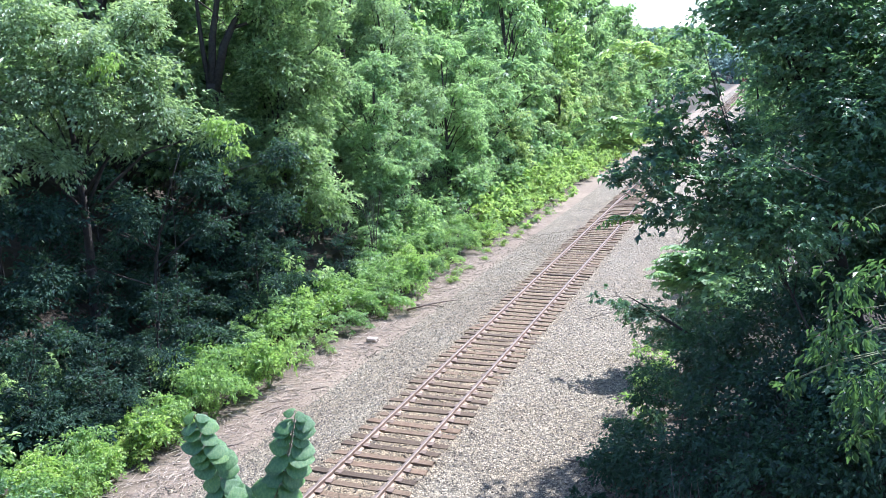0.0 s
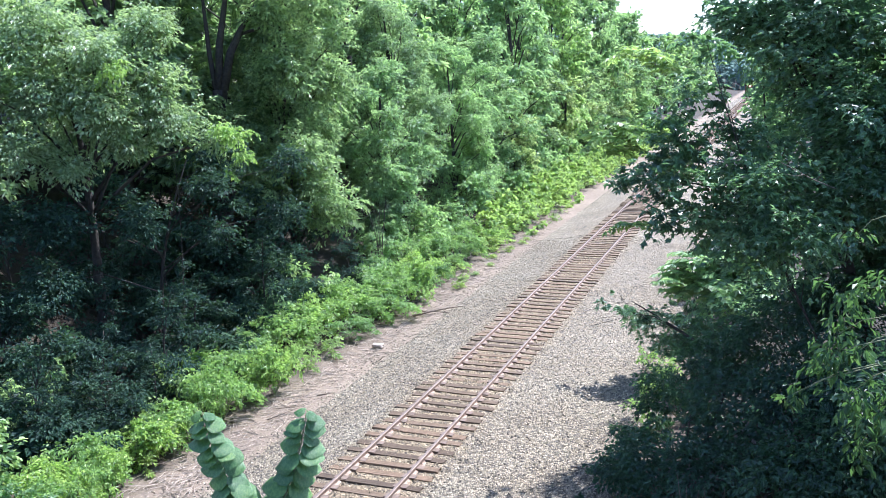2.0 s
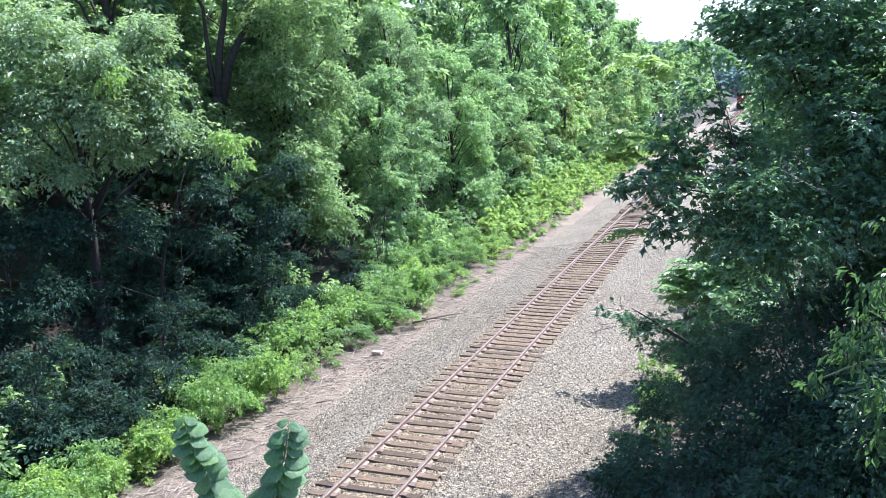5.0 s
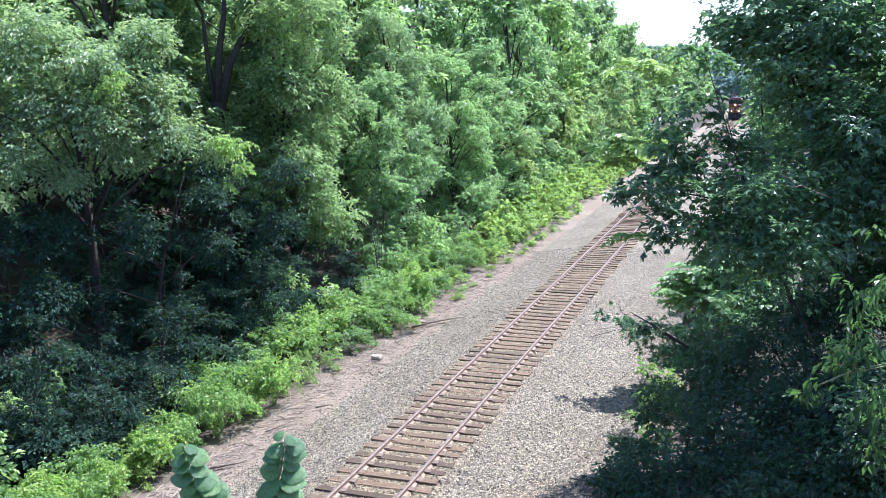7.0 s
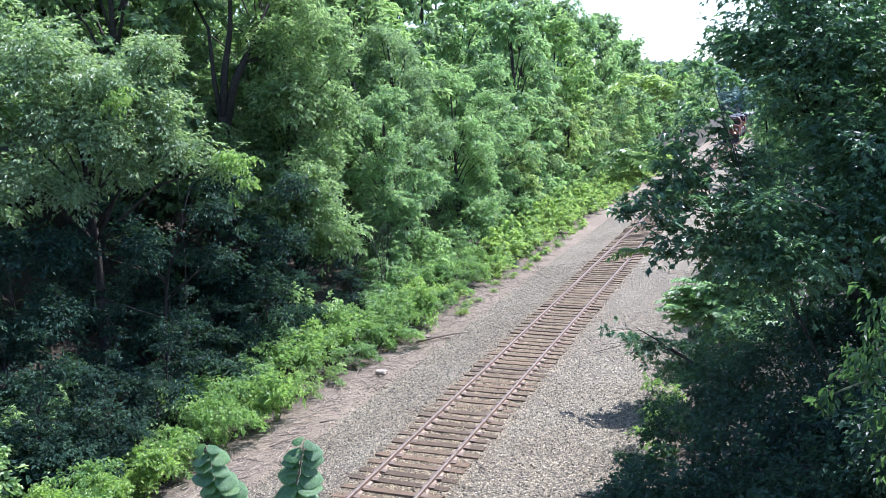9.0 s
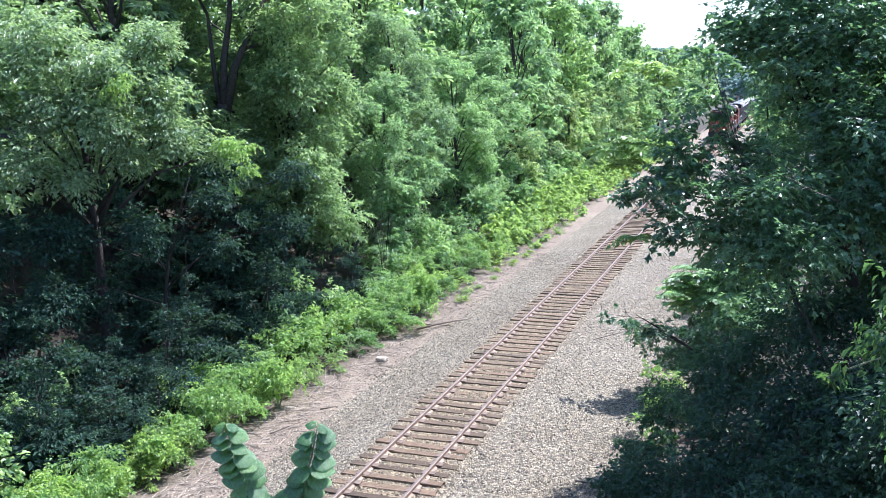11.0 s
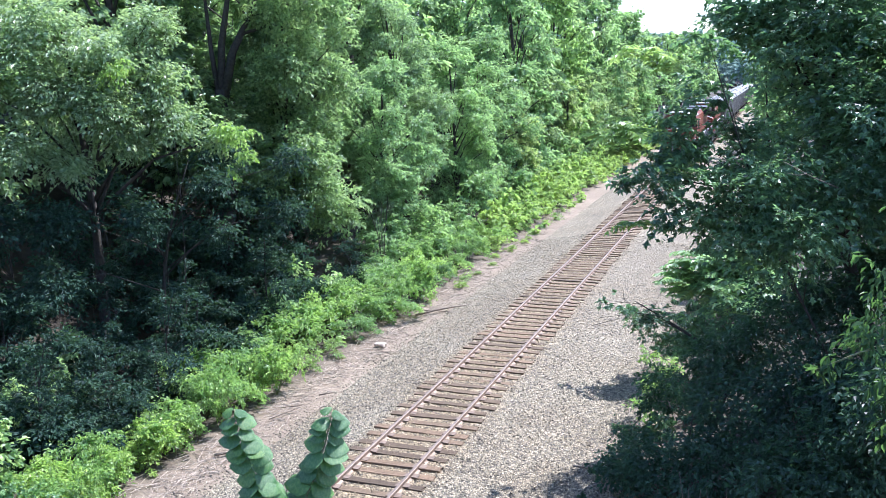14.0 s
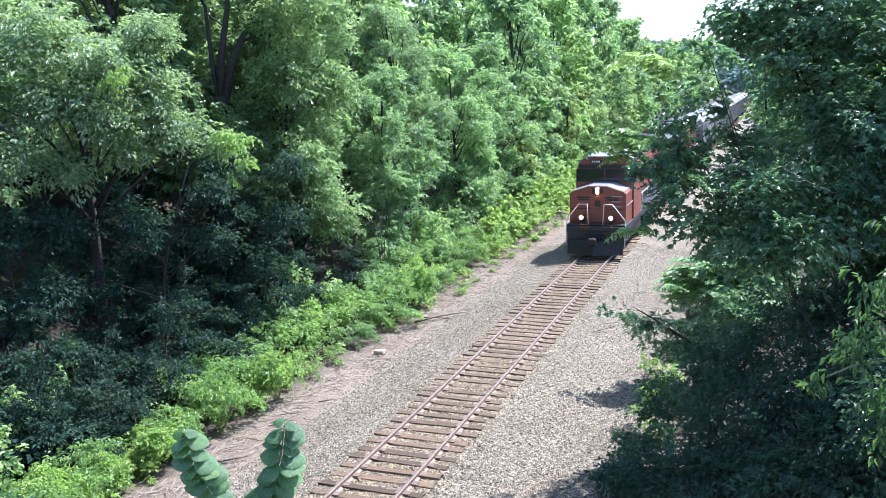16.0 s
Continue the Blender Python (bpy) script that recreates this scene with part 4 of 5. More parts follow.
weeds_near = [
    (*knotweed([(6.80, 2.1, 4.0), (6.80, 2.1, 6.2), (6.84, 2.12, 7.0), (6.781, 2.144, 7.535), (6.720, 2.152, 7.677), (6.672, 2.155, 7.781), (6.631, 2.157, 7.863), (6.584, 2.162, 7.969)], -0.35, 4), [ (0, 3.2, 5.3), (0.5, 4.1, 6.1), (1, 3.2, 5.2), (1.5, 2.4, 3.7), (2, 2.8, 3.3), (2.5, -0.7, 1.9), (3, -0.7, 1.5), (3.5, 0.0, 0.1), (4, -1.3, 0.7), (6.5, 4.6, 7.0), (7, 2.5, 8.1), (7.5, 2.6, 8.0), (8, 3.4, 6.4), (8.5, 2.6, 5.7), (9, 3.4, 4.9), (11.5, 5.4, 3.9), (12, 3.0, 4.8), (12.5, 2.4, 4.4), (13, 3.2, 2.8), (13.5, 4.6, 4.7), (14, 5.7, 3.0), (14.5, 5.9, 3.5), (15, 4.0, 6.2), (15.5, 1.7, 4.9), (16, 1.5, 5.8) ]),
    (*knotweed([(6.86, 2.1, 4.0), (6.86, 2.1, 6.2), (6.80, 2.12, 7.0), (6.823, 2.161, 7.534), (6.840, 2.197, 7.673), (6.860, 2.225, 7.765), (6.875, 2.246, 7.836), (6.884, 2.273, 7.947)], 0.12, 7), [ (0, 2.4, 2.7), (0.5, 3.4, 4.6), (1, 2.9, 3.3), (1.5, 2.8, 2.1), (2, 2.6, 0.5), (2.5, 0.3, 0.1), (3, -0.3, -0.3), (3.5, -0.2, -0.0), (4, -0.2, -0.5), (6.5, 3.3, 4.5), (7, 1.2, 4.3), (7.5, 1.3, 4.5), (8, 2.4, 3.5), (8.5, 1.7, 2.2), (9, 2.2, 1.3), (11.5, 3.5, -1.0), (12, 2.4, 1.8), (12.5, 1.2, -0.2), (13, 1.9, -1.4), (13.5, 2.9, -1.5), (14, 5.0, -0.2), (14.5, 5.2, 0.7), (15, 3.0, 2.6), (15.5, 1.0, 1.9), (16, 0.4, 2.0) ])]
PIVOT = Vector((11.3, 7.2, 4.4))


def sapling():
    """A leaning stem with drooping leafy twigs."""
    t = tagged(new("sapling"), "box elder sapling with drooping green leaves on the bank", "tree", "trees beside the cutting")
    t.location = PIVOT
    tufts = [(8.58, 6.7, 6.62, 0.10), (8.72, 6.8, 6.66, 0.10), (8.9, 6.9, 6.86, 0.14), (9.05, 6.9, 6.6, 0.18), (9.08, 7.5, 7.2, 0.20), (9.12, 7.2, 7.78, 0.10), (9.1, 7.0, 6.9, 0.2), (9.1, 6.8, 6.2, 0.15), (9.3, 7.1, 7.4, 0.2), (9.4, 7.0, 6.5, 0.25), (9.2, 6.9, 6.4, 0.18), (9.0, 7.2, 7.0, 0.14)]
    bm = bmesh.new()
    spine = [Vector((0, 0, -0.6)), Vector((-0.9, -0.1, 1.2)), Vector((-1.55, -0.1, 2.4)), Vector((-1.75, 0, 3.6))]
    tube(bm, spine, [0.035, 0.028, 0.02, 0.008], 7)
    part("trunk", bm, BARK, t)
    for x, y, z, r in tufts:
        q = Vector((x, y, z)) - PIVOT
        a = spine[2].lerp(spine[3], max(0, min(1, (q.z + 0.1 - 2.4) / 1.2)))
        bm = bmesh.new()
        tube(bm, [a, a.lerp(q, 0.4) + Vector((0, 0, 0.12)), a.lerp(q, 0.75) + Vector((0, 0, 0.1)), q], [0.007, 0.005, 0.004, 0.002], 5)
        part("twig", bm, STEM, t)
    v, f = sprays(np.random.default_rng(81), [(x - PIVOT.x, y - PIVOT.y, z - PIVOT.z, r) for x, y, z, r in tufts], 0.09, layers=0.42, slim=0.44, per=8, spray=0.2, droop=0.9)
    arrays_object("crown", v, f, LEAF_NEAR, t)
    return t


branch = sapling()

# ---------------------------------------------------------------- litter beside the ballast
def fallen_branch(points, girth, label):
    pts = [Vector(p) for p in points]
    t = tagged(new("fallen_branch"), label, "branch", "litter beside the track")
    t.location = pts[0]
    bm = bmesh.new()
    tube(bm, [p - pts[0] for p in pts], [girth * (1 - 0.6 * i / (len(pts) - 1)) for i in range(len(pts))], 6)
    part("stick", bm, DRIFT, t)


G = -0.60
for pts, g in (([(-5.0, 30.8, G + 0.05), (-4.4, 31.4, G + 0.14), (-3.9, 32.2, G + 0.10), (-3.45, 32.7, G + 0.08)], 0.05), ([(-4.9, 31.6, G + 0.04), (-4.3, 31.5, G + 0.1), (-3.7, 31.6, G + 0.06)], 0.035),
               ([(-4.40, 21.8, G + 0.09), (-3.96, 22.08, G + 0.13)], 0.03), ([(-5.0, 17.3, G + 0.05), (-4.3, 17.85, G + 0.08)], 0.04), ([(-4.9, 19.8, G + 0.05), (-4.2, 21.4, G + 0.1)], 0.015),
               ([(-5.1, 20.6, G + 0.05), (-4.4, 21.0, G + 0.09)], 0.012), ([(4.0, 19.3, G + 0.1), (4.5, 19.35, G + 0.06)], 0.03)):
    fallen_branch(pts, g, "dead grey branch lying beside the ballast")
bm = bmesh.new()
box(bm, -0.20, 0.20, -0.13, 0.13, -0.08, 0.08, 0.05, 2)
for v in bm.verts:
    v.co += Vector((noise.noise(v.co * 9), noise.noise(v.co * 9 + Vector((5, 0, 0))), 0)) * 0.04
m = Nodes("pale rock", 0.9)
n = m.noise(14.0, 6.0)
m.colour(m.ramp(n, (0.3, (0.27, 0.22, 0.17)), (0.7, (0.48, 0.41, 0.33)))).bump(n, 0.6, 0.02)
rock = tagged(mesh_object("rock", bm, m.mat), "pale sandy rock lying beside the ballast", "rock")
rock.location = (-4.7, 26.85, -0.53)

twigs = tagged(new("dead_bough"), "bare brown twigs of a dead bough in the bushes", "branch", "litter beside the track")
twigs.location = (-8.6, 35.6, land(-8.6, 35.6))
rnd = random.Random(12)
for k in range(16):
    bm = bmesh.new()
    a = rnd.uniform(0, math.tau)
    tube(bm, [(0, 0, 0), (0.15 * math.cos(a), 0.15 * math.sin(a), 2.2), (0.45 * math.cos(a), 0.5 * math.sin(a) - 0.2, 3.4 + rnd.uniform(0, 0.8)), (0.8 * math.cos(a), 0.8 * math.sin(a) - 0.4, 3.5 + rnd.uniform(-0.6, 0.9))], [0.012, 0.009, 0.006, 0.003], 4)
    part("twig", bm, BARK, twigs)

canes = tagged(new("dead_canes"), "bare pale upright canes in the bushes of the bank", "branch", "shrubs below the cutting")
canes.location = (7.6, 15.0, land(7.6, 15.0))
for k in range(7):
    bm = bmesh.new()
    a, h = rnd.uniform(-0.5, 0.5), rnd.uniform(1.2, 1.9)
    tube(bm, [(a, 0.3 * a, -0.1), (a * 1.15 + rnd.uniform(-0.1, 0.1), -0.1, 0.5 * h), (a * 1.4 + rnd.uniform(-0.2, 0.2), -0.25, h)], [0.010, 0.008, 0.004], 5)
    part("cane", bm, DRIFT, canes)

# dead stalks strewn along the edge
rng = np.random.default_rng(33)
N = 5200
sy = 12 + 46 * rng.random(N) ** 1.3
sx = -5.05 + rng.normal(size=N) * 0.45
sel = rng.random(N) < 0.16
sx = np.where(sel, 4.9 + rng.normal(size=N) * 0.3, sx)
sz = np.array([max(rough_land(a, b), bed(a, b)) for a, b in zip(sx, sy)]) + 0.02
ang, tilt = rng.uniform(0, math.tau, N), rng.uniform(-0.05, 0.35, N)
d = np.stack([np.cos(ang) * np.cos(tilt), np.sin(ang) * np.cos(tilt), np.sin(tilt)], -1)
ln, wd = 0.08 + 0.7 * rng.random(N) ** 2.2, rng.uniform(0.004, 0.010, N)
a = np.stack([sx, sy, sz], -1)
s1 = unit(np.cross(d, [0, 0, 1.0])) * wd[:, None]
u1 = np.array([0, 0, 1.0]) * wd[:, None]
e = a + d * ln[:, None]
v = np.stack([a - s1, a + s1, a + u1 * 1.6, e - s1 * 0.5, e + s1 * 0.5, e + u1], 1)
k = np.arange(N)[:, None, None] * 6
f = (k + np.array([(0, 2, 5, 3), (2, 1, 4, 5), (1, 0, 3, 4)])[None]).reshape(-1, 4)
tagged(arrays_object("dead_stalks", v.reshape(-1, 3), f, DEAD), "dry brown stalks strewn along the edge of the ballast", "litter", kind="stuff")

# ---------------------------------------------------------------- the train
m = Nodes("orange paint", 0.42)
m.colour(m.mix(m.ramp(m.noise(3.0, 6.0, 0.7), (0.45, (0, 0, 0)), (0.75, (0.5, 0.5, 0.5))), (0.21, 0.055, 0.030), (0.11, 0.044, 0.034)))
ORANGE = m.mat
m = Nodes("black paint", 0.55)
m.colour(m.ramp(m.noise(4.0, 6.0), (0.3, (0.007, 0.007, 0.008)), (0.7, (0.024, 0.022, 0.021))))
BLACK = m.mat
m = Nodes("pale roof paint and sunlit nose top", 0.5)
m.colour(m.ramp(m.noise(2.5, 6.0), (0.3, (0.15, 0.147, 0.143)), (0.7, (0.28, 0.273, 0.262))))
PALE = m.mat
m = Nodes("white rail paint", 0.5)
m.colour(m.ramp(m.noise(12.0), (0.3, (0.55, 0.56, 0.55)), (0.7, (0.75, 0.75, 0.73))))
WHITE = m.mat
m = Nodes("dark glass", 0.08)
m.bsdf.inputs["Base Color"].default_value = (0.01, 0.013, 0.016, 1)
GLASS = m.mat
m = Nodes("grey car paint", 0.6)
m.colour(m.ramp(m.noise(1.6, 7.0, 0.7), (0.3, (0.14, 0.135, 0.13)), (0.7, (0.28, 0.27, 0.26))))
GREY = m.mat
m = Nodes("lit lamp")
m.bsdf.inputs["Emission Color"].default_value = (1.0, 0.47, 0.14, 1)
m.bsdf.inputs["Emission Strength"].default_value = 26.0
LAMP = m.mat


def solid(section, y0, y1, bm=None):
    """A prism along the line from a section of (x, z)."""
    bm = bm or bmesh.new()
    a = [bm.verts.new((x, y0, z)) for x, z in section]
    b = [bm.verts.new((x, y1, z)) for x, z in section]
    n = len(section)
    for i in range(n):
        bm.faces.new((a[i], a[(i + 1) % n], b[(i + 1) % n], b[i]))
    bm.faces.new(a[::-1])
    bm.faces.new(b)
    return bm


def boxed(*b, bevel=0.0):
    bm = bmesh.new()
    box(bm, *b, bevel)
    return bm


def disc(x, y, z, r, depth):
    """A short drum that faces along the line."""
    bm = bmesh.new()
    made = bmesh.ops.create_cone(bm, cap_ends=True, segments=20, radius1=r, radius2=r, depth=depth)["verts"]
    bmesh.ops.rotate(bm, cent=(0, 0, 0), matrix=Matrix.Rotation(radians(90), 3, "X"), verts=made)
    bmesh.ops.translate(bm, vec=(x, y, z), verts=made)
    return bm


def wheelset(y, parent):
    bm = bmesh.new()
    for x in (-0.75, 0.75):
        made = bmesh.ops.create_cone(bm, cap_ends=True, segments=24, radius1=0.53, radius2=0.50, depth=0.13)["verts"]
        bmesh.ops.rotate(bm, cent=(0, 0, 0), matrix=Matrix.Rotation(radians(90), 3, "Y"), verts=made)
        bmesh.ops.translate(bm, vec=(x, y, 0.53), verts=made)
    tube(bm, [(-0.75, y, 0.53), (0.75, y, 0.53)], 0.09, 8)
    return part("wheelset", bm, BLACK, parent, "steel wheels on an axle")


def locomotive():
    t = tagged(new("locomotive"), "orange and black diesel locomotive with lit headlights on the track", "locomotive", "train")
    part("underframe", boxed(-1.5, 1.5, -0.2, 21.6, 1.22, 1.56, bevel=0.03), BLACK, t)
    part("nose", solid([(-1.42, 1.56), (1.42, 1.56), (1.42, 3.08), (1.30, 3.18), (0.45, 3.44), (-0.45, 3.44), (-1.30, 3.18), (-1.42, 3.08)], 0.35, 2.3), ORANGE, t, "orange wide nose")
    # Pale sheet over the orange nose paints its sunlit top.
    part("nose_roof", solid([(-1.30, 3.185), (-0.45, 3.446), (0.45, 3.446), (1.30, 3.185), (1.30, 3.20), (0.45, 3.465), (-0.45, 3.465), (-1.30, 3.20)], 0.42, 2.28), PALE, t, "pale top of the nose, sunlight put into its colour")
    part("nose_door", boxed(-0.36, 0.36, 0.315, 0.36, 1.62, 2.95, bevel=0.01), ORANGE, t)
    cab = part("cab", solid([(-1.5, 1.56), (1.5, 1.56), (1.52, 3.9), (1.38, 4.42), (0.95, 4.72), (-0.95, 4.72), (-1.38, 4.42), (-1.52, 3.9)], 2.3, 4.9), ORANGE, t, "orange cab")
    part("cab_roof", solid([(-1.40, 4.43), (-0.96, 4.735), (0.96, 4.735), (1.40, 4.43), (1.42, 4.47), (0.97, 4.79), (-0.97, 4.79), (-1.42, 4.47)], 2.2, 5.0), PALE, t, "pale grey cab roof")
    for x0, x1 in ((-1.49, -0.03), (0.03, 1.49)):
        part("windshield", boxed(x0, x1, 2.26, 2.31, 3.46, 4.10, bevel=0.01), GLASS, cab, "dark windshield pane")
    part("visor_band", boxed(-1.38, 1.38, 2.268, 2.306, 4.14, 4.43, bevel=0.005), BLACK, cab)
    part("brow_panel", boxed(-1.30, 1.30, 2.255, 2.30, 4.36, 4.50, bevel=0.01), ORANGE, cab, "orange panel over the windshield")
    for x in (-0.45, 0.45):
        board = part("number_board", boxed(x - 0.30, x + 0.30, 2.22, 2.28, 4.42, 4.60, bevel=0.01), BLACK, cab, "black number board with a plain pale bar")
        for k in range(4):
            part("number_bar", boxed(x - 0.22 + 0.115 * k, x - 0.15 + 0.115 * k, 2.208, 2.222, 4.46, 4.56), WHITE, board)
    part("emblem", boxed(-1.05, 1.05, 0.336, 0.353, 2.86, 2.93, bevel=0.005), BLACK, t, "dark winged emblem as a plain shape")
    for s in (-1, 1):
        part("emblem", boxed(s * 0.72 - 0.27, s * 0.72 + 0.27, 0.338, 0.353, 2.74, 2.82, bevel=0.005), BLACK, t)
    bm = bmesh.new()
    tube(bm, [(0.9, 2.6, 4.8), (0.9, 2.6, 4.98)], 0.02, 6)
    tube(bm, [(0.62, 2.62, 4.98), (1.1, 2.62, 4.98)], [0.09, 0.04], 8)
    part("horn", bm, BLACK, t, "air horn on the cab roof")
    for s in (-1, 1):
        part("side_window", boxed(s * 1.50 - 0.03, s * 1.50 + 0.03, 2.9, 4.3, 3.35, 4.0, bevel=0.01), GLASS, cab)
    part("hood", solid([(-1.0, 1.56), (1.0, 1.56), (1.0, 4.2), (0.8, 4.5), (-0.8, 4.5), (-1.0, 4.2)], 4.9, 21.0), ORANGE, t, "long orange engine hood")
    part("hood_roof", solid([(-0.8, 4.505), (0.8, 4.505), (0.8, 4.56), (-0.8, 4.56)], 4.95, 20.9), PALE, t, "grey hood roof")
    part("lower_stripe", boxed(-1.012, 1.012, 5.0, 20.9, 1.60, 2.2), BLACK, t, "black lower band of the hood")
    part("radiator", solid([(-1.45, 3.95), (1.45, 3.95), (1.5, 4.55), (1.2, 4.72), (-1.2, 4.72), (-1.5, 4.55)], 15.5, 20.2), BLACK, t, "overhanging radiator housing")
    part("exhaust_housing", boxed(-0.6, 0.6, 10.0, 12.2, 4.5, 4.78, bevel=0.04), BLACK, t)
    for y in np.arange(6.0, 15.0, 1.05):
        for s in (-1, 1):
            part("hood_door", boxed(s * 1.0 - 0.025, s * 1.0 + 0.025, y, y + 0.95, 2.3, 4.0, bevel=0.01), ORANGE, t)
    part("nose_seam", boxed(-1.40, 1.40, 0.338, 0.352, 2.30, 2.335), BLACK, t)
    part("nose_panel", boxed(0.52, 1.22, 0.325, 0.352, 1.72, 2.22, bevel=0.01), ORANGE, t)
    part("nose_panel", boxed(-1.22, -0.52, 0.325, 0.352, 1.72, 2.22, bevel=0.01), ORANGE, t)
    part("door_window", boxed(-0.15, 0.15, 0.305, 0.320, 2.45, 2.75, bevel=0.01), GLASS, t)
    for z in (2.45, 2.7, 2.95):
        bm = bmesh.new()
        tube(bm, [(0.75, 0.34, z), (0.75, 0.27, z), (1.2, 0.27, z), (1.2, 0.34, z)], 0.014, 5)
        part("grab_iron", bm, WHITE, t)
    part("deck_sill", boxed(-1.46, 1.46, -0.22, 0.34, 1.555, 1.60, bevel=0.01), BLACK, t)
    part("anti_climber", boxed(-0.9, 0.9, -0.42, -0.2, 1.30, 1.52, bevel=0.03), BLACK, t)
    # front end
    part("pilot", boxed(-1.42, 1.42, -0.30, -0.18, 0.55, 1.50, bevel=0.02), BLACK, t)
    bm = bmesh.new()
    q = [bm.verts.new(c) for c in ((-1.35, -0.3, 0.85), (0, -0.75, 0.85), (1.35, -0.3, 0.85), (-1.4, -0.4, 0.14), (0, -0.95, 0.14), (1.4, -0.4, 0.14), (-1.35, -0.2, 0.85), (1.35, -0.2, 0.85), (-1.4, -0.25, 0.14), (1.4, -0.25, 0.14))]
    for fc in ((0, 1, 4, 3), (1, 2, 5, 4), (6, 0, 3, 8), (2, 7, 9, 5), (7, 6, 8, 9), (6, 7, 2, 1, 0), (3, 4, 5, 9, 8)):
        bm.faces.new([q[i] for i in fc])
    part("plow", bm, BLACK, t, "black snow plow")
    bm = boxed(-0.12, 0.12, -1.05, -0.3, 0.78, 1.02, bevel=0.03)
    box(bm, -0.2, 0.2, -1.2, -0.95, 0.72, 1.06, 0.05)
    part("coupler", bm, BLACK, t, "steel knuckle coupler")
    for x in (-0.45, -0.28, 0.28, 0.45):
        bm = bmesh.new()
        tube(bm, [(x, -0.3, 1.15), (x, -0.5, 0.95), (x * 0.9, -0.55, 0.6), (x * 0.7, -0.5, 0.45)], 0.025, 6)
        part("air_hose", bm, BLACK, t)
    for s in (-1, 1):
        for z in (0.45, 0.8, 1.15):
            part("step", boxed(s * 1.28 - 0.22, s * 1.28 + 0.22, -0.2, 0.25, z, z + 0.05, bevel=0.008), BLACK, t)
    # lamps
    head = part("headlight", boxed(-0.26, 0.26, 0.28, 0.37, 3.10, 3.40, bevel=0.02), BLACK, t, "twin headlight in a black case")
    for z in (3.17, 3.33):
        part("lens", disc(0, 0.265, z, 0.085, 0.03), LAMP, head, "lit headlight lens")
    for x in (-0.74, 0.74):
        case = part("ditch_light", disc(x, 0.0, 1.92, 0.13, 0.16), BLACK, t, "ditch light")
        part("lens", disc(x, -0.09, 1.92, 0.095, 0.02), LAMP, case, "lit ditch light lens")
        part("bracket", boxed(x - 0.07, x + 0.07, 0.0, 0.34, 1.56, 1.84, bevel=0.01), BLACK, t)
    # handrails
    for s in (-1, 1):
        bm = bmesh.new()
        tube(bm, [(s * 1.46, -0.24, 0.5), (s * 1.48, -0.22, 1.55), (s * 1.46, -0.2, 1.85), (s * 0.85, -0.2, 2.62), (s * 0.42, -0.2, 2.62), (s * 0.36, -0.2, 1.56)], 0.022, 6)
        part("handrail", bm, WHITE, t, "white painted handrail")
        bm = bmesh.new()
        tube(bm, [(s * 1.46, 0.3, 2.5), (s * 1.47, 5.0, 2.5), (s * 1.47, 21.2, 2.5)], 0.02, 5)
        part("handrail", bm, WHITE, t)
        for y in np.arange(5.6, 21.3, 1.9):
            bm = bmesh.new()
            tube(bm, [(s * 1.47, y, 1.5), (s * 1.47, y, 2.5)], 0.018, 5)
            part("stanchion", bm, WHITE, t)
    bm = bmesh.new()
    tube(bm, [(-0.42, -0.2, 2.6), (-0.2, -0.22, 2.42), (0, -0.22, 2.36), (0.2, -0.22, 2.42), (0.42, -0.2, 2.6)], 0.014, 5)
    part("chain", bm, BLACK, t)
    # running gear
    part("fuel_tank", solid([(-1.3, 0.5), (1.3, 0.5), (1.45, 0.75), (1.45, 1.2), (-1.45, 1.2), (-1.45, 0.75)], 8.2, 13.6), BLACK, t)
    for y in (1.6, 14.6):
        for s in (-1, 1):
            part("truck_frame", boxed(s * 1.12 - 0.1, s * 1.12 + 0.1, y, y + 5.2, 0.42, 0.95, bevel=0.05), BLACK, t)
        for d in (0.6, 2.6, 4.6):
            wheelset(y + d, t)
    return t


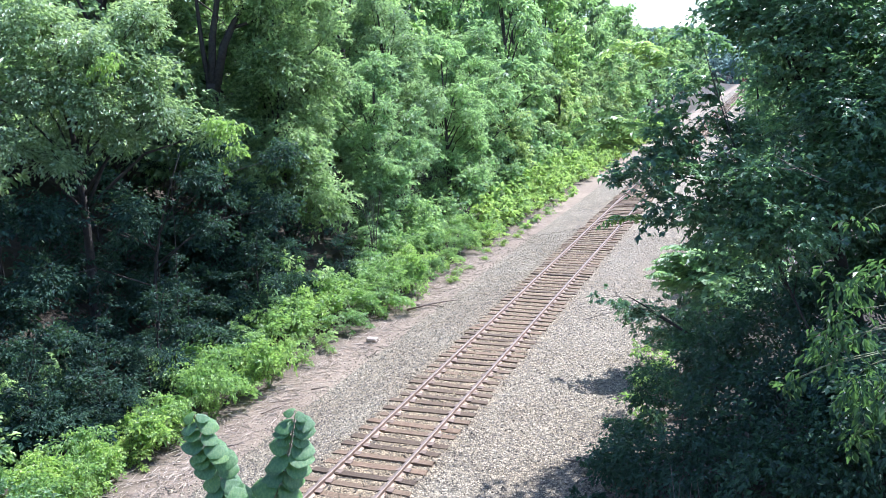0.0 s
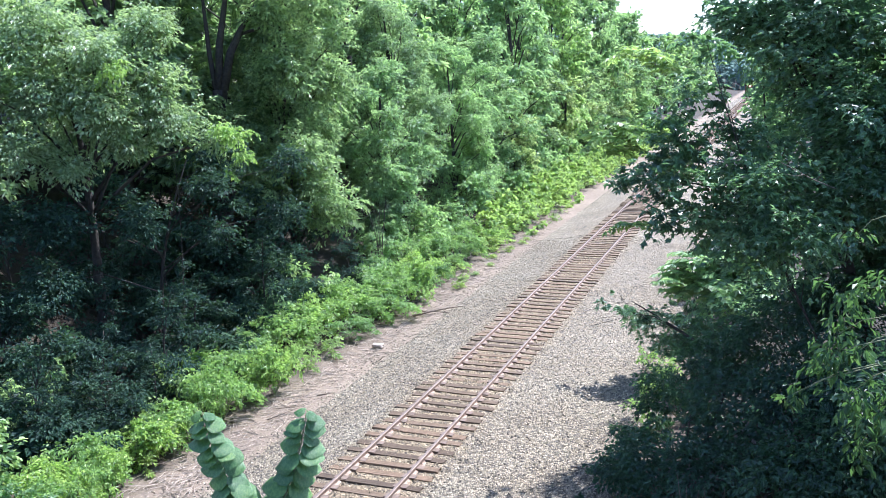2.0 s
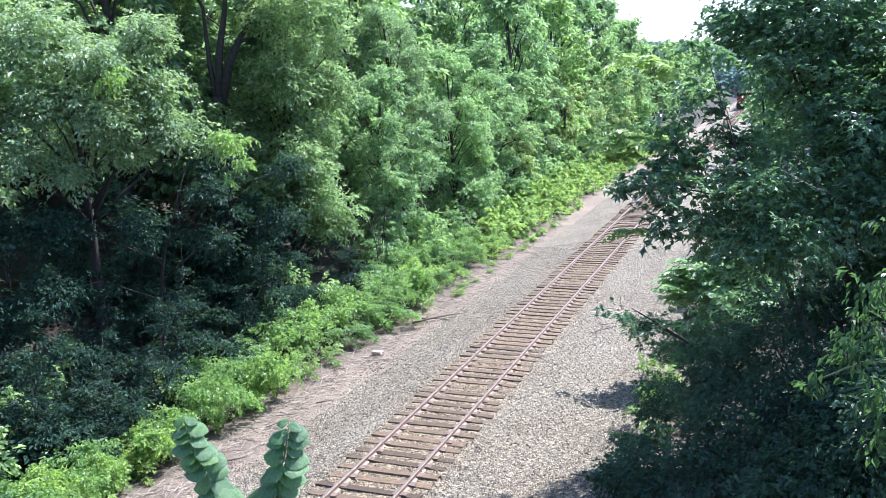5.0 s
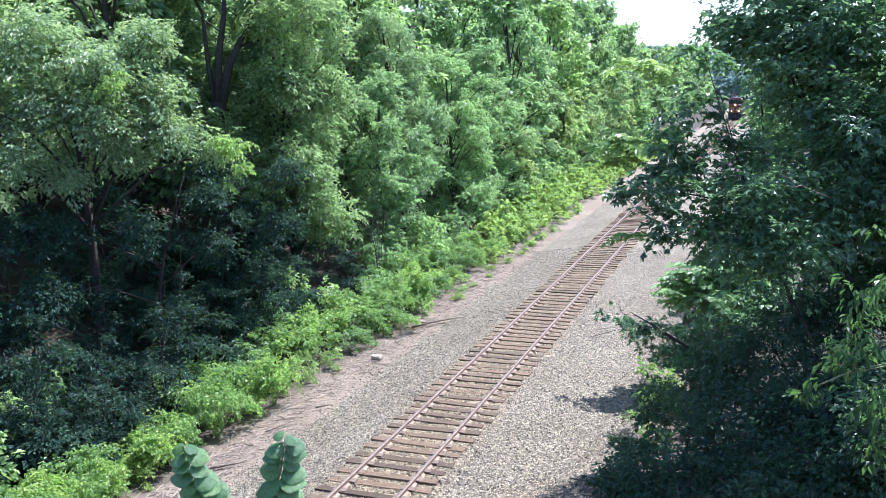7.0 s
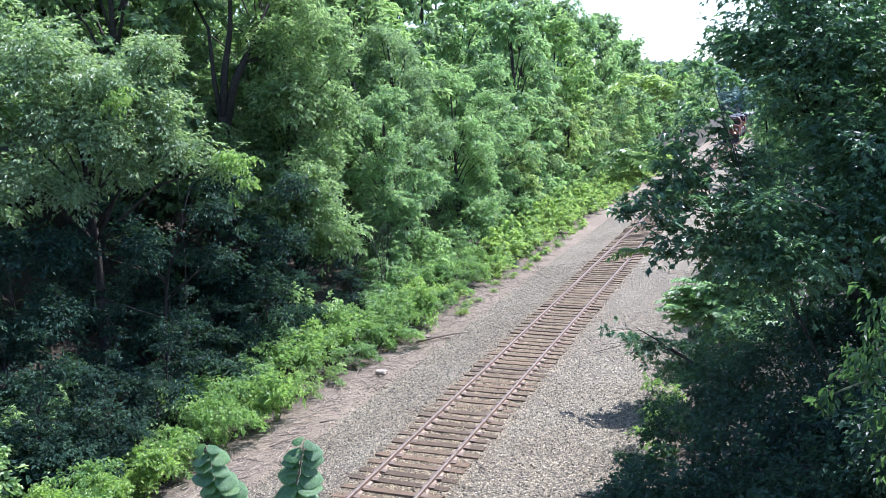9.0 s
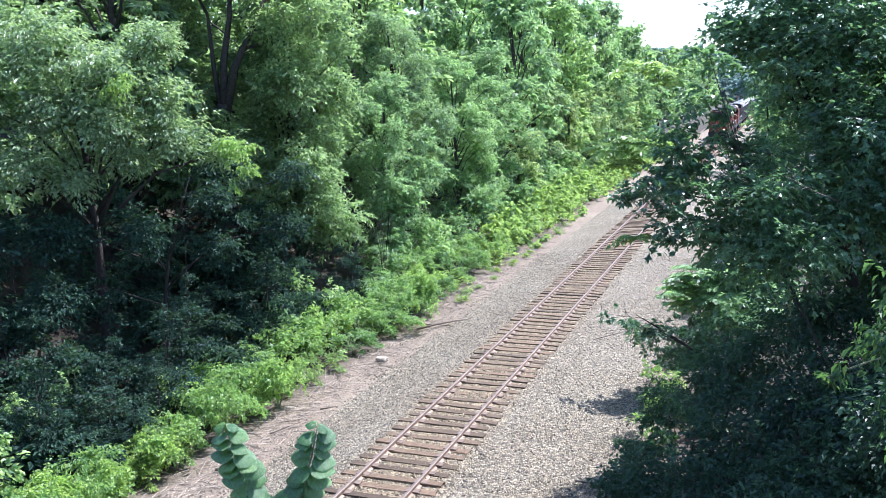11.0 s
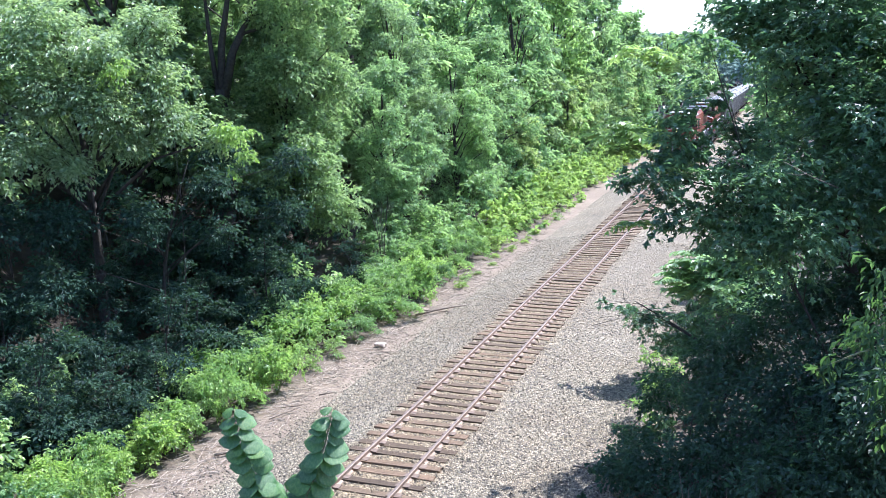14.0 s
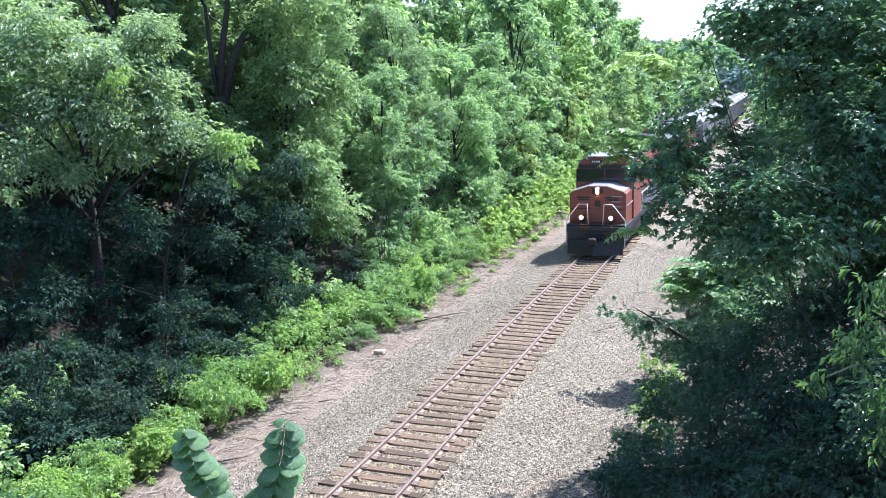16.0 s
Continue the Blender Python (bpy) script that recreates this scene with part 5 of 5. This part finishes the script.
def hopper():
    t = tagged(new("hopper_car"), "pale grey covered hopper car behind the locomotives", "railway car", "train")
    part("body", solid([(-1.25, 1.1), (1.25, 1.1), (1.52, 1.5), (1.52, 4.0), (1.25, 4.42), (-1.25, 4.42), (-1.52, 4.0), (-1.52, 1.5)], 0.8, 15.6), GREY, t)
    part("roof", solid([(-1.2, 4.43), (1.2, 4.43), (0.6, 4.62), (-0.6, 4.62)], 0.7, 15.7), PALE, t, "pale roof")
    for y in np.arange(1.8, 15, 2.4):
        part("hatch", boxed(-0.5, 0.5, y, y + 1.5, 4.6, 4.74, bevel=0.03), PALE, t)
    for y in np.arange(1.4, 15.4, 1.55):
        for s in (-1, 1):
            part("rib", boxed(s * 1.54 - 0.03, s * 1.54 + 0.03, y, y + 0.1, 1.5, 4.0), GREY, t)
    part("sill", boxed(-0.5, 0.5, 0.1, 16.3, 0.9, 1.2), BLACK, t)
    for y in (4.2, 7.6, 11.0):
        part("chute", solid([(-0.5, 0.45), (0.5, 0.45), (1.2, 1.15), (-1.2, 1.15)], y - 0.8, y + 0.8), GREY, t)
    for s in (0, 1):
        for x in (-1, 1):
            bm = bmesh.new()
            tube(bm, [(x * 1.3, 0.5 + s * 15.4, 1.1), (x * 1.3, 0.5 + s * 15.4, 4.4)], 0.03, 5)
            part("ladder_post", bm, GREY, t)
    for y in (1.6, 12.8):
        for x in (-1, 1):
            part("truck_frame", boxed(x * 1.08 - 0.08, x * 1.08 + 0.08, y, y + 2.2, 0.4, 0.75, bevel=0.04), BLACK, t)
        wheelset(y + 0.3, t), wheelset(y + 1.9, t)
    return t


engine = locomotive()
train = [(engine, 0.0, 22.0)]
second = copy_thing(engine, pose(0, 0, 0))
second["label"] = "second orange diesel locomotive coupled behind the first"
train.append((second, 22.7, 22.0))
car = hopper()
for k in range(8):
    train.append((car if k == 0 else copy_thing(car, pose(0, 0, 0)), 45.4 + 16.4 * k, 16.4))

# ---------------------------------------------------------------- what moves
def motions():
    # the train runs at an even 18.22 m/s towards the bridge
    for thing, behind, length in train:
        rows = []
        for k in range(17):
            y = 42.67 + 18.222 * (16 - k) + behind
            a, b = grade(y), grade(y + length)
            rows.append((k, pose(0, y, a, math.degrees(math.atan2(b - a, length)))))
        walk(thing, rows)

    # a gust lifts the maple's outer bough as the train comes near
    hinge = HINGE - lean.location
    walk(bough, [(t, pose(*hinge, 0, 0.4 * a, -a)) for t, a in ((0, 0), (4, 1.5), (8, -1), (12, 0), (14.5, 0), (15, 5), (15.5, 15), (16, 26))])

    # plants close by sway in the wind
    across, ahead = Vector((0.934, 0.357, 0)), Vector((-0.357, 0.934, 0))
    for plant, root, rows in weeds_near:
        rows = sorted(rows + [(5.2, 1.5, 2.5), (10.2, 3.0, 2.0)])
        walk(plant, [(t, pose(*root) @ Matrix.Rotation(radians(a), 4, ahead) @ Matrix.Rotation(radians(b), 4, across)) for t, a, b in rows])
    bob = [(0, 21), (1, 21), (2, 31), (3, 7), (3.5, 0), (4, -7), (5.2, -5), (7, 2), (9, -14), (10.2, -30), (11.5, -40), (12, -47), (12.5, -49), (13, -43), (13.5, -30), (14, -22), (14.5, -16), (15, -1), (15.5, -13), (16, -5)]
    walk(branch, [(t, pose(*PIVOT) @ Matrix.Rotation(radians(-0.1 * b), 4, "Y")) for t, b in bob])


motions()
